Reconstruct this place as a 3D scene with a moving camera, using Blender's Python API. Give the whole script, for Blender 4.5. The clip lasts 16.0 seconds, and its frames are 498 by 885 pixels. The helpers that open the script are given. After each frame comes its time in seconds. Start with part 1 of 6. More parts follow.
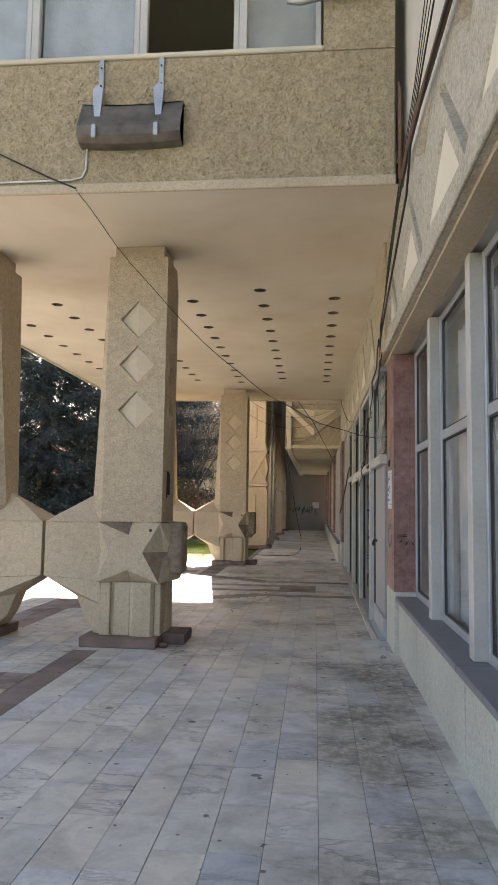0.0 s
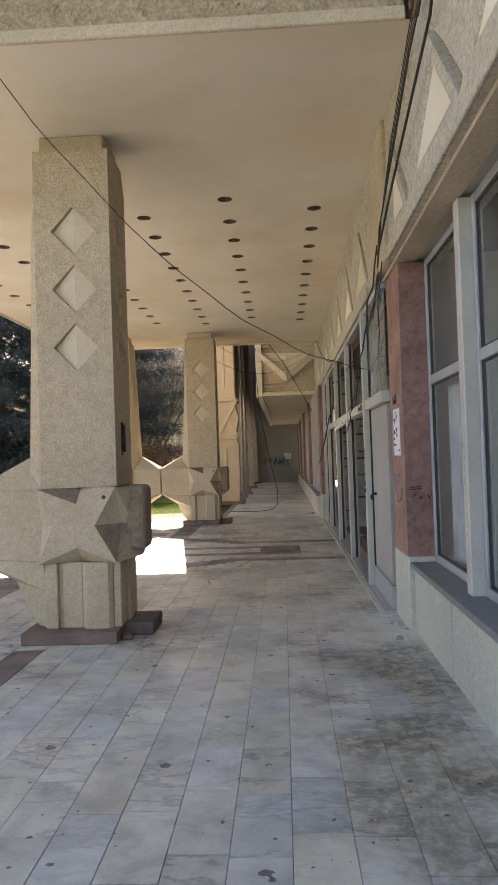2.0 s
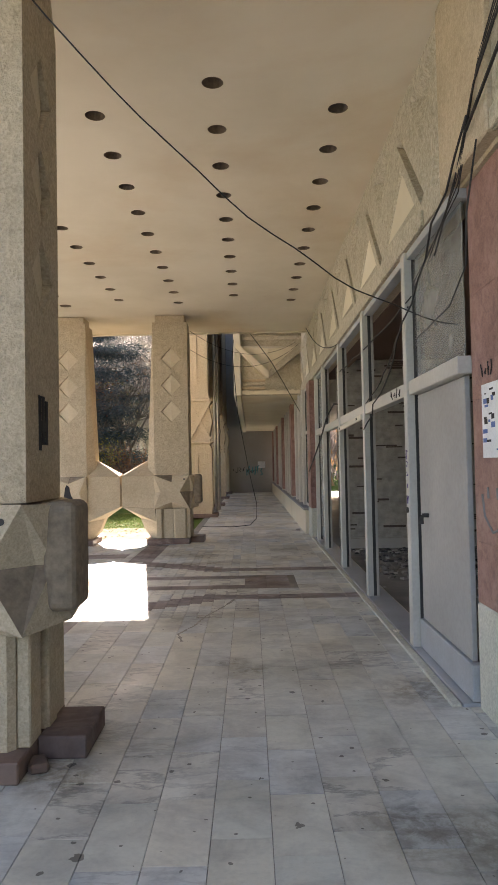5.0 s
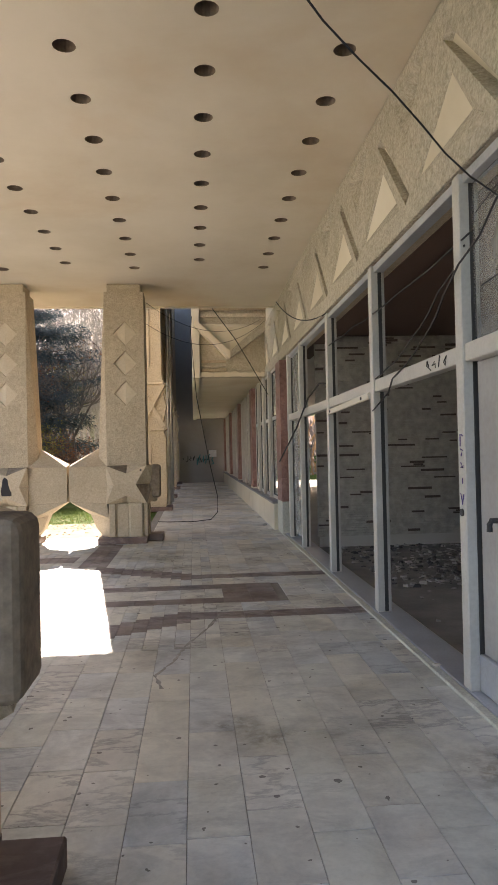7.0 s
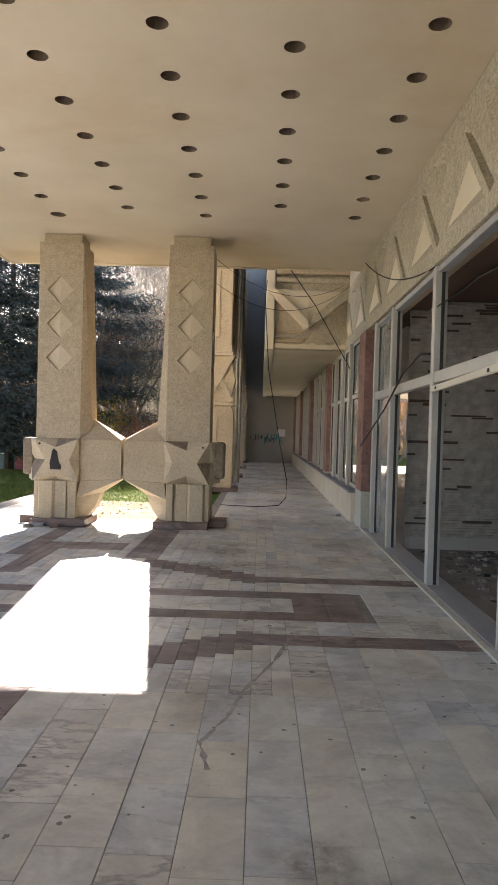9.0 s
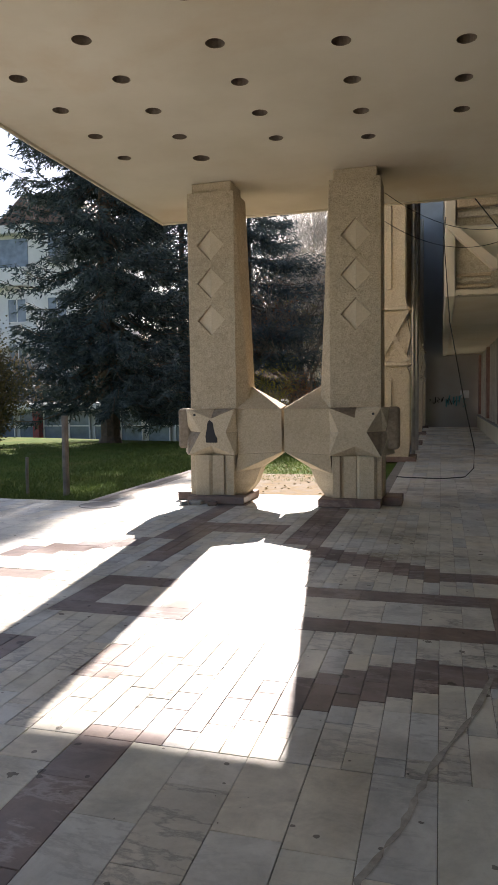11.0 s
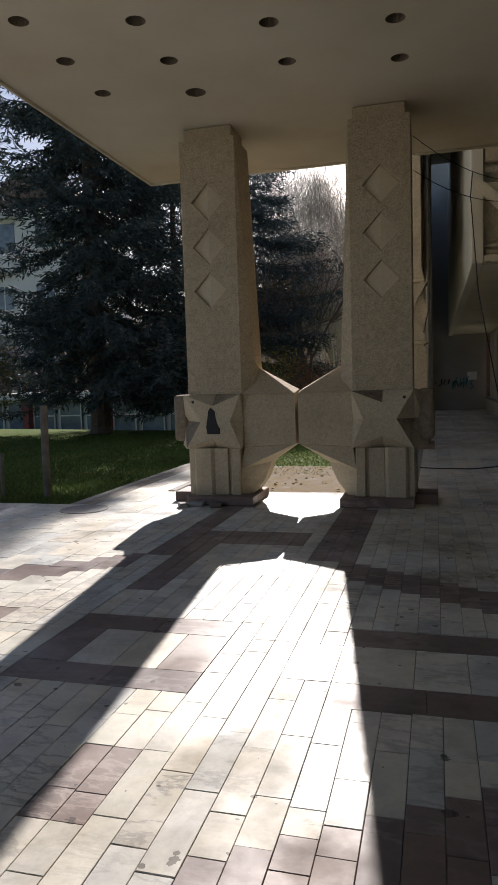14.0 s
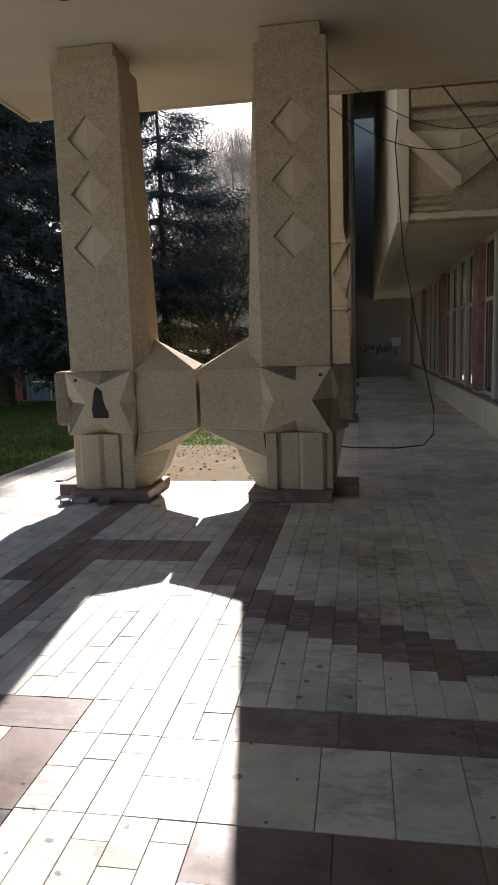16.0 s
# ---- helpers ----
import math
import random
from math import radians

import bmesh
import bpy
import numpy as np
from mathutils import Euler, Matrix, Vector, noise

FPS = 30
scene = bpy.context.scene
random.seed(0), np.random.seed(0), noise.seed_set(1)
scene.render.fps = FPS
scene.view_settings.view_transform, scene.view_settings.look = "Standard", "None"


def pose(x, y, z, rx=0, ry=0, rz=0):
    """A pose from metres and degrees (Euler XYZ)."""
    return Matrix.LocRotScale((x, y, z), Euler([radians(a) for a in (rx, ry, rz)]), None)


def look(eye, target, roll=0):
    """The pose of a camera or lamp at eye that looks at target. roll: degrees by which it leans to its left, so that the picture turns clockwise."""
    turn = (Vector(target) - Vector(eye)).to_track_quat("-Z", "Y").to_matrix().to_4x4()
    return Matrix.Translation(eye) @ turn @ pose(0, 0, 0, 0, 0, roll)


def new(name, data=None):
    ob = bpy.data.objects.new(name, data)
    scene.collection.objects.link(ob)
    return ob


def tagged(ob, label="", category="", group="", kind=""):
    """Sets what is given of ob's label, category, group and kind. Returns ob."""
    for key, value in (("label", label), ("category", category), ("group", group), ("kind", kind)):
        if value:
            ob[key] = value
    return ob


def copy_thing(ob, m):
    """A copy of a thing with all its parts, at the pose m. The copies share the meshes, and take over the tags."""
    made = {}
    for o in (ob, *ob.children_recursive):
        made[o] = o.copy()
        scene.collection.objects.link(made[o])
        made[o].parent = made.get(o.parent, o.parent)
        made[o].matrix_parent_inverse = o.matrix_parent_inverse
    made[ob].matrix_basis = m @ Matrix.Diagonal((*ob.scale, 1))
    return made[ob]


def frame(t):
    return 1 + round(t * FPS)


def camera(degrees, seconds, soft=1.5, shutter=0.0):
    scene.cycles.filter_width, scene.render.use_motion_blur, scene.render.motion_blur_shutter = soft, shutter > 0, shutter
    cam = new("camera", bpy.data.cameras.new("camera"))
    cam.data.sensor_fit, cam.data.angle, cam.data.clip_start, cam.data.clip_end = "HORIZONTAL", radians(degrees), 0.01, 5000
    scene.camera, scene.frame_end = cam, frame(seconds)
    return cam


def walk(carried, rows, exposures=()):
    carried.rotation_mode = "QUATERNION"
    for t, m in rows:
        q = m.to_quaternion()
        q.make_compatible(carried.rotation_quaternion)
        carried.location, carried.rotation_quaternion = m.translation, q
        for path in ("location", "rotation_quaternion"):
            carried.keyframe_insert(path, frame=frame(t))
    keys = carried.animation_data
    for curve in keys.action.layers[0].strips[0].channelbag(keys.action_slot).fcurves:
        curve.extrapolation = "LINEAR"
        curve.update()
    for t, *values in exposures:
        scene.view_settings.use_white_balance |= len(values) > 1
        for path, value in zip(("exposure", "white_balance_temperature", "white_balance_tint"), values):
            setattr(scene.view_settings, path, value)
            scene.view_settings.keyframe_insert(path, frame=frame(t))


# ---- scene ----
cam = camera(40.0, 16.0)
PATH = [
    (0, (0.469, 0.252, 1.457), (0.277, 2.235, 1.633), 0.9),
    (0.5, (0.452, 0.613, 1.481), (0.216, 2.595, 1.606), 0.4),
    (1, (0.403, 0.948, 1.44), (0.253, 2.94, 1.535), 2.0),
    (1.5, (0.331, 1.267, 1.443), (0.259, 3.265, 1.482), -0.8),
    (2, (0.276, 1.641, 1.459), (0.178, 3.639, 1.498), -1.9),
    (2.5, (0.185, 2.072, 1.398), (0.162, 4.071, 1.447), 0.3),
    (3, (0.151, 2.424, 1.397), (0.172, 4.424, 1.399), -1.4),
    (3.5, (0.122, 2.813, 1.418), (0.046, 4.811, 1.478), -0.0),
    (4, (0.038, 3.215, 1.392), (0.076, 5.214, 1.44), 1.2),
    (4.5, (-0.008, 3.562, 1.394), (0.009, 5.561, 1.467), -1.6),
    (4.7, (-0.011, 3.713, 1.41), (-0.014, 5.711, 1.479), -1.1),
    (6.8, (-0.347, 5.199, 1.385), (-0.311, 7.198, 1.438), -2.0),
    (7, (-0.385, 5.298, 1.416), (-0.223, 7.291, 1.444), -1.2),
    (7.5, (-0.438, 5.555, 1.424), (-0.281, 7.549, 1.402), -1.7),
    (8, (-0.419, 5.904, 1.435), (-0.381, 7.903, 1.411), -0.9),
    (8.2, (-0.424, 6.049, 1.414), (-0.381, 8.049, 1.398), 0.1),
    (10.3, (-0.395, 7.396, 1.417), (-0.656, 9.378, 1.351), 0.6),
    (10.5, (-0.391, 7.473, 1.447), (-0.701, 9.448, 1.398), -0.2),
    (11, (-0.433, 7.838, 1.389), (-0.973, 9.759, 1.257), -0.8),
    (11.5, (-0.438, 7.984, 1.442), (-1.13, 9.856, 1.315), 0.1),
    (12, (-0.578, 8.235, 1.377), (-1.172, 10.132, 1.155), 1.1),
    (12.5, (-0.665, 8.388, 1.398), (-1.241, 10.29, 1.18), -1.8),
    (13, (-0.742, 8.659, 1.388), (-1.413, 10.529, 1.158), -2.9),
    (13.5, (-0.805, 8.81, 1.403), (-1.431, 10.704, 1.261), -2.7),
    (14, (-0.925, 9.041, 1.356), (-1.451, 10.963, 1.184), -1.8),
    (14.5, (-0.925, 9.21, 1.412), (-1.341, 11.164, 1.317), -3.2),
    (15, (-0.924, 9.526, 1.424), (-1.289, 11.493, 1.413), -2.0),
    (15.5, (-0.904, 9.781, 1.433), (-1.206, 11.754, 1.296), -1.8),
    (16, (-0.877, 10.143, 1.455), (-1.201, 12.096, 1.171), -1.8),
]
EXPOSURES = [(0.0, 2.68, 7250, 22), (3.5, 2.75, 7250, 22), (4.5, 2.77, 7150, 21), (8.0, 2.80, 7000, 22), (10.5, 2.20, 6700, 18), (12.0, 1.26, 6500, 17), (13.5, 0.76, 6350, 15), (14.9, 0.90, 6350, 16), (16.0, 1.28, 6400, 17)]
walk(cam, [(t, look(eye, target, roll)) for t, eye, target, roll in PATH], EXPOSURES)

# ---- light ----
from mathutils.geometry import delaunay_2d_cdt

TO_SUN = Vector((-0.13, 1.0, 0.525)).normalized()
SUN_ELEVATION = math.asin(TO_SUN.z)
SUN_TURN = math.atan2(0.13, 1.0)
world = bpy.data.worlds.new("sky")
scene.world = world
world.use_nodes = True
wn = world.node_tree
sky = wn.nodes.new("ShaderNodeTexSky")
sky.sky_type = 'NISHITA'
sky.sun_disc = False
sky.sun_elevation = SUN_ELEVATION
sky.sun_rotation = SUN_TURN
sky.dust_density = 2.0
wn.links.new(sky.outputs[0], wn.nodes["Background"].inputs[0])
wn.nodes["Background"].inputs[1].default_value = 0.07
sun_data = bpy.data.lights.new("sun", 'SUN')
sun_data.energy = 5.0
sun_data.angle = radians(0.55)
sun_data.color = (1.0, 0.925, 0.83)
sun = new("sun", sun_data)
sun.matrix_world = look(TO_SUN * 60, (0, 0, 0))


# ---- materials ----
def mat_base(name, rough=0.7, metal=0.0):
    m = bpy.data.materials.new(name)
    m.use_nodes = True
    nt = m.node_tree
    bsdf = nt.nodes["Principled BSDF"]
    bsdf.inputs["Roughness"].default_value = rough
    bsdf.inputs["Metallic"].default_value = metal
    return m, nt, bsdf


def node(nt, kind, **props):
    n = nt.nodes.new(kind)
    for key, value in props.items():
        n.inputs[key].default_value = value
    return n


def link(nt, a, b):
    nt.links.new(a, b)


def ramp(nt, fac, stops, ease='LINEAR'):
    r = nt.nodes.new("ShaderNodeValToRGB")
    els = r.color_ramp.elements
    while len(els) < len(stops):
        els.new(0.5)
    for e, (p, c) in zip(els, stops):
        e.position = p
        e.color = (*c, 1) if len(c) == 3 else c
    r.color_ramp.interpolation = ease
    link(nt, fac, r.inputs[0])
    return r.outputs[0]


def mix(nt, mode, fac, a, b):
    n = nt.nodes.new("ShaderNodeMix")
    n.data_type = 'RGBA'
    n.blend_type = mode
    for sock, v in ((n.inputs[0], fac), (n.inputs[6], a), (n.inputs[7], b)):
        if isinstance(v, (int, float)):
            sock.default_value = v
        elif isinstance(v, tuple):
            sock.default_value = (*v, 1)
        else:
            link(nt, v, sock)
    return n.outputs[2]


def maths(nt, op, a, b=0.0, clamp=False):
    n = nt.nodes.new("ShaderNodeMath")
    n.operation = op
    n.use_clamp = clamp
    for sock, v in ((n.inputs[0], a), (n.inputs[1], b)):
        if isinstance(v, (int, float)):
            sock.default_value = v
        else:
            link(nt, v, sock)
    return n.outputs[0]


def noise_tex(nt, vec, scale, detail=4.0, rough=0.55, distortion=0.0):
    n = node(nt, "ShaderNodeTexNoise", Scale=scale, Detail=detail, Roughness=rough, Distortion=distortion)
    link(nt, vec, n.inputs["Vector"])
    return n.outputs["Fac"]


def place_vec(nt, spread=0.0):
    """World position, shifted piece by piece."""
    g = nt.nodes.new("ShaderNodeNewGeometry")
    if not spread:
        return g.outputs["Position"], None
    oi = nt.nodes.new("ShaderNodeObjectInfo")
    rnd = maths(nt, 'FRACT', maths(nt, 'ADD', oi.outputs["Random"], g.outputs["Random Per Island"]))
    c = nt.nodes.new("ShaderNodeCombineXYZ")
    link(nt, maths(nt, 'MULTIPLY', rnd, spread), c.inputs[0])
    link(nt, maths(nt, 'MULTIPLY', rnd, spread * 1.7), c.inputs[1])
    link(nt, maths(nt, 'MULTIPLY', rnd, spread * 0.6), c.inputs[2])
    v = nt.nodes.new("ShaderNodeVectorMath")
    link(nt, g.outputs["Position"], v.inputs[0])
    link(nt, c.outputs[0], v.inputs[1])
    return v.outputs[0], rnd


def bump(nt, bsdf, height, strength, distance=0.01):
    b = node(nt, "ShaderNodeBump", Strength=strength, Distance=distance)
    link(nt, height, b.inputs["Height"])
    link(nt, b.outputs[0], bsdf.inputs["Normal"])


def plain(name, colour, rough=0.6, metal=0.0, vary=0.12, scale=6.0, bumps=0.05):
    """Paint, metal or plastic with slight stains and fine relief."""
    m, nt, bsdf = mat_base(name, rough, metal)
    vec, _ = place_vec(nt)
    big = noise_tex(nt, vec, scale, 5)
    fine = noise_tex(nt, vec, scale * 14, 3)
    lo = tuple(c * (1 - vary) for c in colour)
    hi = tuple(min(1, c * (1 + vary)) for c in colour)
    col = ramp(nt, big, [(0.3, lo), (0.7, hi)])
    col = mix(nt, 'MULTIPLY', 0.35, col, ramp(nt, fine, [(0.35, (0.78, 0.77, 0.75)), (0.6, (1, 1, 1))]))
    link(nt, col, bsdf.inputs["Base Color"])
    link(nt, ramp(nt, big, [(0.3, (rough * 0.8,) * 3), (0.7, (min(1, rough * 1.2),) * 3)]), bsdf.inputs["Roughness"])
    if bumps:
        bump(nt, bsdf, fine, bumps, 0.004)
    return m


def aggregate(name, dark, light, grain=55.0, depth=0.012, strength=0.9, stain=0.35):
    """Bush-hammered concrete with a coarse grain, weathered in patches."""
    m, nt, bsdf = mat_base(name, 0.9)
    vec, _ = place_vec(nt)
    g = noise_tex(nt, vec, grain, 3, 0.65)
    g2 = noise_tex(nt, vec, grain * 0.35, 4, 0.6, 0.4)
    patch = noise_tex(nt, vec, 1.3, 5, 0.6)
    col = ramp(nt, maths(nt, 'ADD', maths(nt, 'MULTIPLY', g, 0.6), maths(nt, 'MULTIPLY', g2, 0.4)),
               [(0.32, dark), (0.62, light)])
    dirt = ramp(nt, patch, [(0.28, (0.66, 0.63, 0.58)), (0.62, (1, 1, 1))])
    col = mix(nt, 'MULTIPLY', stain, col, dirt)
    link(nt, col, bsdf.inputs["Base Color"])
    bump(nt, bsdf, maths(nt, 'ADD', g, maths(nt, 'MULTIPLY', g2, 1.4)), strength, depth)
    return m


def blot(nt, warped, x, y, r, sharp=0.6):
    """Mask of one dark blot round a place on the floor."""
    v = nt.nodes.new("ShaderNodeVectorMath")
    v.operation = 'DISTANCE'
    link(nt, warped, v.inputs[0])
    v.inputs[1].default_value = (x, y, 0)
    return ramp(nt, maths(nt, 'DIVIDE', v.outputs["Value"], r), [(sharp, (1, 1, 1)), (1.0, (0, 0, 0))])


# Floor stains; broad blots by the facade also paint in the light's fall-off.
STAIN_SHADE_BLOTS = [(0.93, 6.25, 0.30), (0.62, 6.62, 0.34), (1.10, 6.75, 0.22), (0.40, 5.85, 0.24), (1.02, 5.4, 0.34), (-0.20, 8.88, 0.20), (-0.02, 8.70, 0.14), (-0.85, 14.6, 0.34), (-0.92, 7.12, 0.30), (1.12, 4.7, 0.3), (0.92, 4.1, 0.35), (0.6, 5.15, 0.28), (1.15, 5.9, 0.35), (1.0, 3.5, 0.4), (-0.95, 13.75, 0.34), (-0.62, 13.9, 0.25), (0.75, 4.55, 0.5), (0.9, 5.15, 0.45), (1.05, 6.5, 0.4), (1.0, 8.2, 0.4), (0.75, 2.9, 0.5)]


def marble(name, base, vein, cloud, spots=True, gloss=0.35, stains=()):
    """Worn stone paving, veined tile by tile, with dirt, gum spots and scuffs."""
    m, nt, bsdf = mat_base(name, gloss)
    vec, rnd = place_vec(nt, 23.0)
    pos, _ = place_vec(nt)
    stretch = nt.nodes.new("ShaderNodeVectorMath")
    stretch.operation = 'MULTIPLY'
    link(nt, vec, stretch.inputs[0])
    stretch.inputs[1].default_value = (0.7, 1.9, 1.0)
    w = noise_tex(nt, stretch.outputs[0], 2.2, 8, 0.66, 0.25)
    veins = ramp(nt, maths(nt, 'ABSOLUTE', maths(nt, 'SUBTRACT', w, 0.5)), [(0.0, (0.45,) * 3), (0.035, (1, 1, 1))])
    clouds = noise_tex(nt, vec, 3.5, 5, 0.65, 0.6)
    col = ramp(nt, clouds, [(0.3, cloud), (0.58, base)])
    col = mix(nt, 'MIX', maths(nt, 'MULTIPLY', maths(nt, 'SUBTRACT', 1.0, veins), ramp(nt, rnd, [(0.0, (0.9,) * 3), (0.25, (0.25,) * 3), (0.6, (0.12,) * 3), (0.8, (0.9,) * 3), (1.0, (1.3,) * 3)])), col, vein)
    tone = ramp(nt, rnd, [(0.0, (0.74, 0.79, 0.83)), (0.2, (0.90, 0.93, 0.95)), (0.42, (0.95, 0.92, 0.83)), (0.6, (0.84, 0.86, 0.82)), (0.8, (1.0, 0.99, 0.95)), (1.0, (0.80, 0.79, 0.74))])
    col = mix(nt, 'MULTIPLY', 1.0, col, tone)
    grime = noise_tex(nt, pos, 0.9, 7, 0.62)
    grime_mask = ramp(nt, grime, [(0.48, (0, 0, 0)), (0.72, (1, 1, 1))])
    col = mix(nt, 'MULTIPLY', maths(nt, 'MULTIPLY', grime_mask, 0.7), col, (0.55, 0.49, 0.41))
    fine = noise_tex(nt, pos, 38, 4, 0.7)
    col = mix(nt, 'MULTIPLY', 0.3, col, ramp(nt, fine, [(0.3, (0.7, 0.69, 0.67)), (0.55, (1, 1, 1))]))
    if spots:
        size = noise_tex(nt, pos, 1.9, 3)
        wob = maths(nt, 'MULTIPLY', maths(nt, 'SUBTRACT', noise_tex(nt, pos, 26, 3), 0.5), 0.16)
        for scale, floor_at, reach in ((2.3, 0.46, 0.30), (4.6, 0.47, 0.33)):
            vo = nt.nodes.new("ShaderNodeTexVoronoi")
            vo.voronoi_dimensions = '2D'
            vo.inputs["Scale"].default_value = scale
            link(nt, pos, vo.inputs["Vector"])
            edge = maths(nt, 'MULTIPLY', maths(nt, 'SUBTRACT', size, floor_at, True), reach)
            dots = maths(nt, 'LESS_THAN', maths(nt, 'ADD', vo.outputs["Distance"], wob), edge)
            col = mix(nt, 'MULTIPLY', maths(nt, 'MULTIPLY', dots, 0.8), col, (0.15, 0.13, 0.115))
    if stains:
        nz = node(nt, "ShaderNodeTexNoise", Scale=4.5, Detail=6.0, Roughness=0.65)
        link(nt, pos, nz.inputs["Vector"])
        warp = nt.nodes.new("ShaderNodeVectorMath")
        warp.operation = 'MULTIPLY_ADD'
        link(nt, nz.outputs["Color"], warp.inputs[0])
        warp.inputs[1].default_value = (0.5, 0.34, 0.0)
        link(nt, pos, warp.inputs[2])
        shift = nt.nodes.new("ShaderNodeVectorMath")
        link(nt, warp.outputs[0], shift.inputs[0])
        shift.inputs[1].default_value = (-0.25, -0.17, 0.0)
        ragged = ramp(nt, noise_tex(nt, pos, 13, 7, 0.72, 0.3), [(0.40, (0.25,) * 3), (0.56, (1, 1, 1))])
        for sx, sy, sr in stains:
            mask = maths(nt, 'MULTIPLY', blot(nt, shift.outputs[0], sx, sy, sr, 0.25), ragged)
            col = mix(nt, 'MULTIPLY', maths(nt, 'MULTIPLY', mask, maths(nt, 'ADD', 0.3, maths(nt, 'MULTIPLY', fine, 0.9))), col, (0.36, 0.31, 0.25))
    link(nt, col, bsdf.inputs["Base Color"])
    link(nt, ramp(nt, grime, [(0.4, (gloss * 0.75,) * 3), (0.7, (min(1, gloss * 2.0),) * 3)]), bsdf.inputs["Roughness"])
    bump(nt, bsdf, fine, 0.12, 0.003)
    return m


def plaster(name, colour, stain=0.25, damp=0.0):
    m, nt, bsdf = mat_base(name, 0.85)
    vec, _ = place_vec(nt)
    big = noise_tex(nt, vec, 0.55, 6, 0.6)
    fine = noise_tex(nt, vec, 90, 3)
    col = mix(nt, 'MULTIPLY', stain, colour, ramp(nt, big, [(0.35, (0.72, 0.68, 0.60)), (0.62, (1, 1, 1))]))
    if damp:
        wet = ramp(nt, noise_tex(nt, vec, 0.42, 7, 0.6, 0.4), [(0.50, (0, 0, 0)), (0.66, (1, 1, 1))])
        col = mix(nt, 'MULTIPLY', maths(nt, 'MULTIPLY', wet, damp), col, (0.80, 0.62, 0.43))
    link(nt, col, bsdf.inputs["Base Color"])
    bump(nt, bsdf, maths(nt, 'ADD', fine, maths(nt, 'MULTIPLY', big, 3.0)), 0.12, 0.004)
    return m


def glass_mat(name, tint=(0.93, 0.96, 0.96), rough=0.02, dirt=0.10):
    m, nt, bsdf = mat_base(name, rough)
    bsdf.inputs["Base Color"].default_value = (*tint, 1)
    bsdf.inputs["Transmission Weight"].default_value = 1.0
    bsdf.inputs["IOR"].default_value = 1.1
    dull = node(nt, "ShaderNodeBsdfDiffuse")
    dull.inputs[0].default_value = (0.45, 0.45, 0.42, 1)
    vec, _ = place_vec(nt)
    f = ramp(nt, noise_tex(nt, vec, 2.6, 6), [(0.3, (dirt * 0.3,) * 3), (0.75, (dirt * 1.8,) * 3)])
    ms = nt.nodes.new("ShaderNodeMixShader")
    link(nt, f, ms.inputs[0])
    link(nt, bsdf.outputs[0], ms.inputs[1])
    link(nt, dull.outputs[0], ms.inputs[2])
    link(nt, ms.outputs[0], nt.nodes["Material Output"].inputs[0])
    return m


def leaf_mat(name, dark, light, rough=0.75, through_light=0.3):
    m, nt, bsdf = mat_base(name, rough)
    g = nt.nodes.new("ShaderNodeNewGeometry")
    col = ramp(nt, g.outputs["Random Per Island"], [(0.0, dark), (1.0, light)])
    link(nt, col, bsdf.inputs["Base Color"])
    tr = node(nt, "ShaderNodeBsdfTranslucent")
    link(nt, col, tr.inputs[0])
    ms = nt.nodes.new("ShaderNodeMixShader")
    ms.inputs[0].default_value = through_light
    link(nt, bsdf.outputs[0], ms.inputs[1])
    link(nt, tr.outputs[0], ms.inputs[2])
    link(nt, ms.outputs[0], nt.nodes["Material Output"].inputs[0])
    return m


M_PILLAR = aggregate("pillar_concrete", (0.35, 0.28, 0.19), (0.59, 0.49, 0.35))
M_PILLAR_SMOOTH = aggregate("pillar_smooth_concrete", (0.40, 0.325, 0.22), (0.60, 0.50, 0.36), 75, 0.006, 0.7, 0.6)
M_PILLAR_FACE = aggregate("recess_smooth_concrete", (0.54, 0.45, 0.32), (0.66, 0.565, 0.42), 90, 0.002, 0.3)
# Dark concrete for stains, shaded star facets and painted shade in lamp holes.
M_STAIN_SHADE = aggregate("stain_shade_concrete", (0.16, 0.12, 0.085), (0.29, 0.23, 0.165), 22, 0.004, 0.4, 0.7)
M_PARAPET = aggregate("parapet_render", (0.25, 0.195, 0.115), (0.52, 0.42, 0.27), 42, 0.02, 1.0)
M_FRIEZE = aggregate("frieze_concrete", (0.32, 0.285, 0.21), (0.60, 0.55, 0.435), 48, 0.014, 1.0)
M_FRIEZE_FLAT = plaster("frieze_plaster", (0.72, 0.66, 0.53), 0.6)
# Aerial haze is mixed into these pale twig and leaf colours.
M_HAZE = leaf_mat("hazed_far_twigs", (0.16, 0.13, 0.115), (0.34, 0.29, 0.25))
M_HAZE_RUST = leaf_mat("hazed_far_rust_leaves", (0.22, 0.12, 0.05), (0.42, 0.27, 0.14))
M_CEILING = plaster("soffit_paint", (0.67, 0.605, 0.48), 0.45, 0.35)
M_CREAM = plaster("cream_plaster", (0.62, 0.57, 0.45), 0.5)
M_WHITE_PLASTER = plaster("white_plaster", (0.66, 0.62, 0.53), 0.5)
M_SILLWALL = aggregate("sill_wall_terrazzo", (0.40, 0.395, 0.33), (0.61, 0.60, 0.51), 70, 0.006, 0.6)
M_TILE = marble("white_marble", (0.70, 0.685, 0.635), (0.23, 0.23, 0.235), (0.47, 0.46, 0.44), gloss=0.46, stains=STAIN_SHADE_BLOTS)
M_TILE_RED = marble("red_marble", (0.235, 0.182, 0.174), (0.46, 0.41, 0.40), (0.14, 0.108, 0.105), gloss=0.42)
M_GROUT = plain("grout", (0.24, 0.22, 0.19), 0.95, vary=0.3)
M_PLINTH = marble("plinth_stone", (0.21, 0.14, 0.12), (0.36, 0.28, 0.25), (0.13, 0.09, 0.08), spots=False, gloss=0.55)


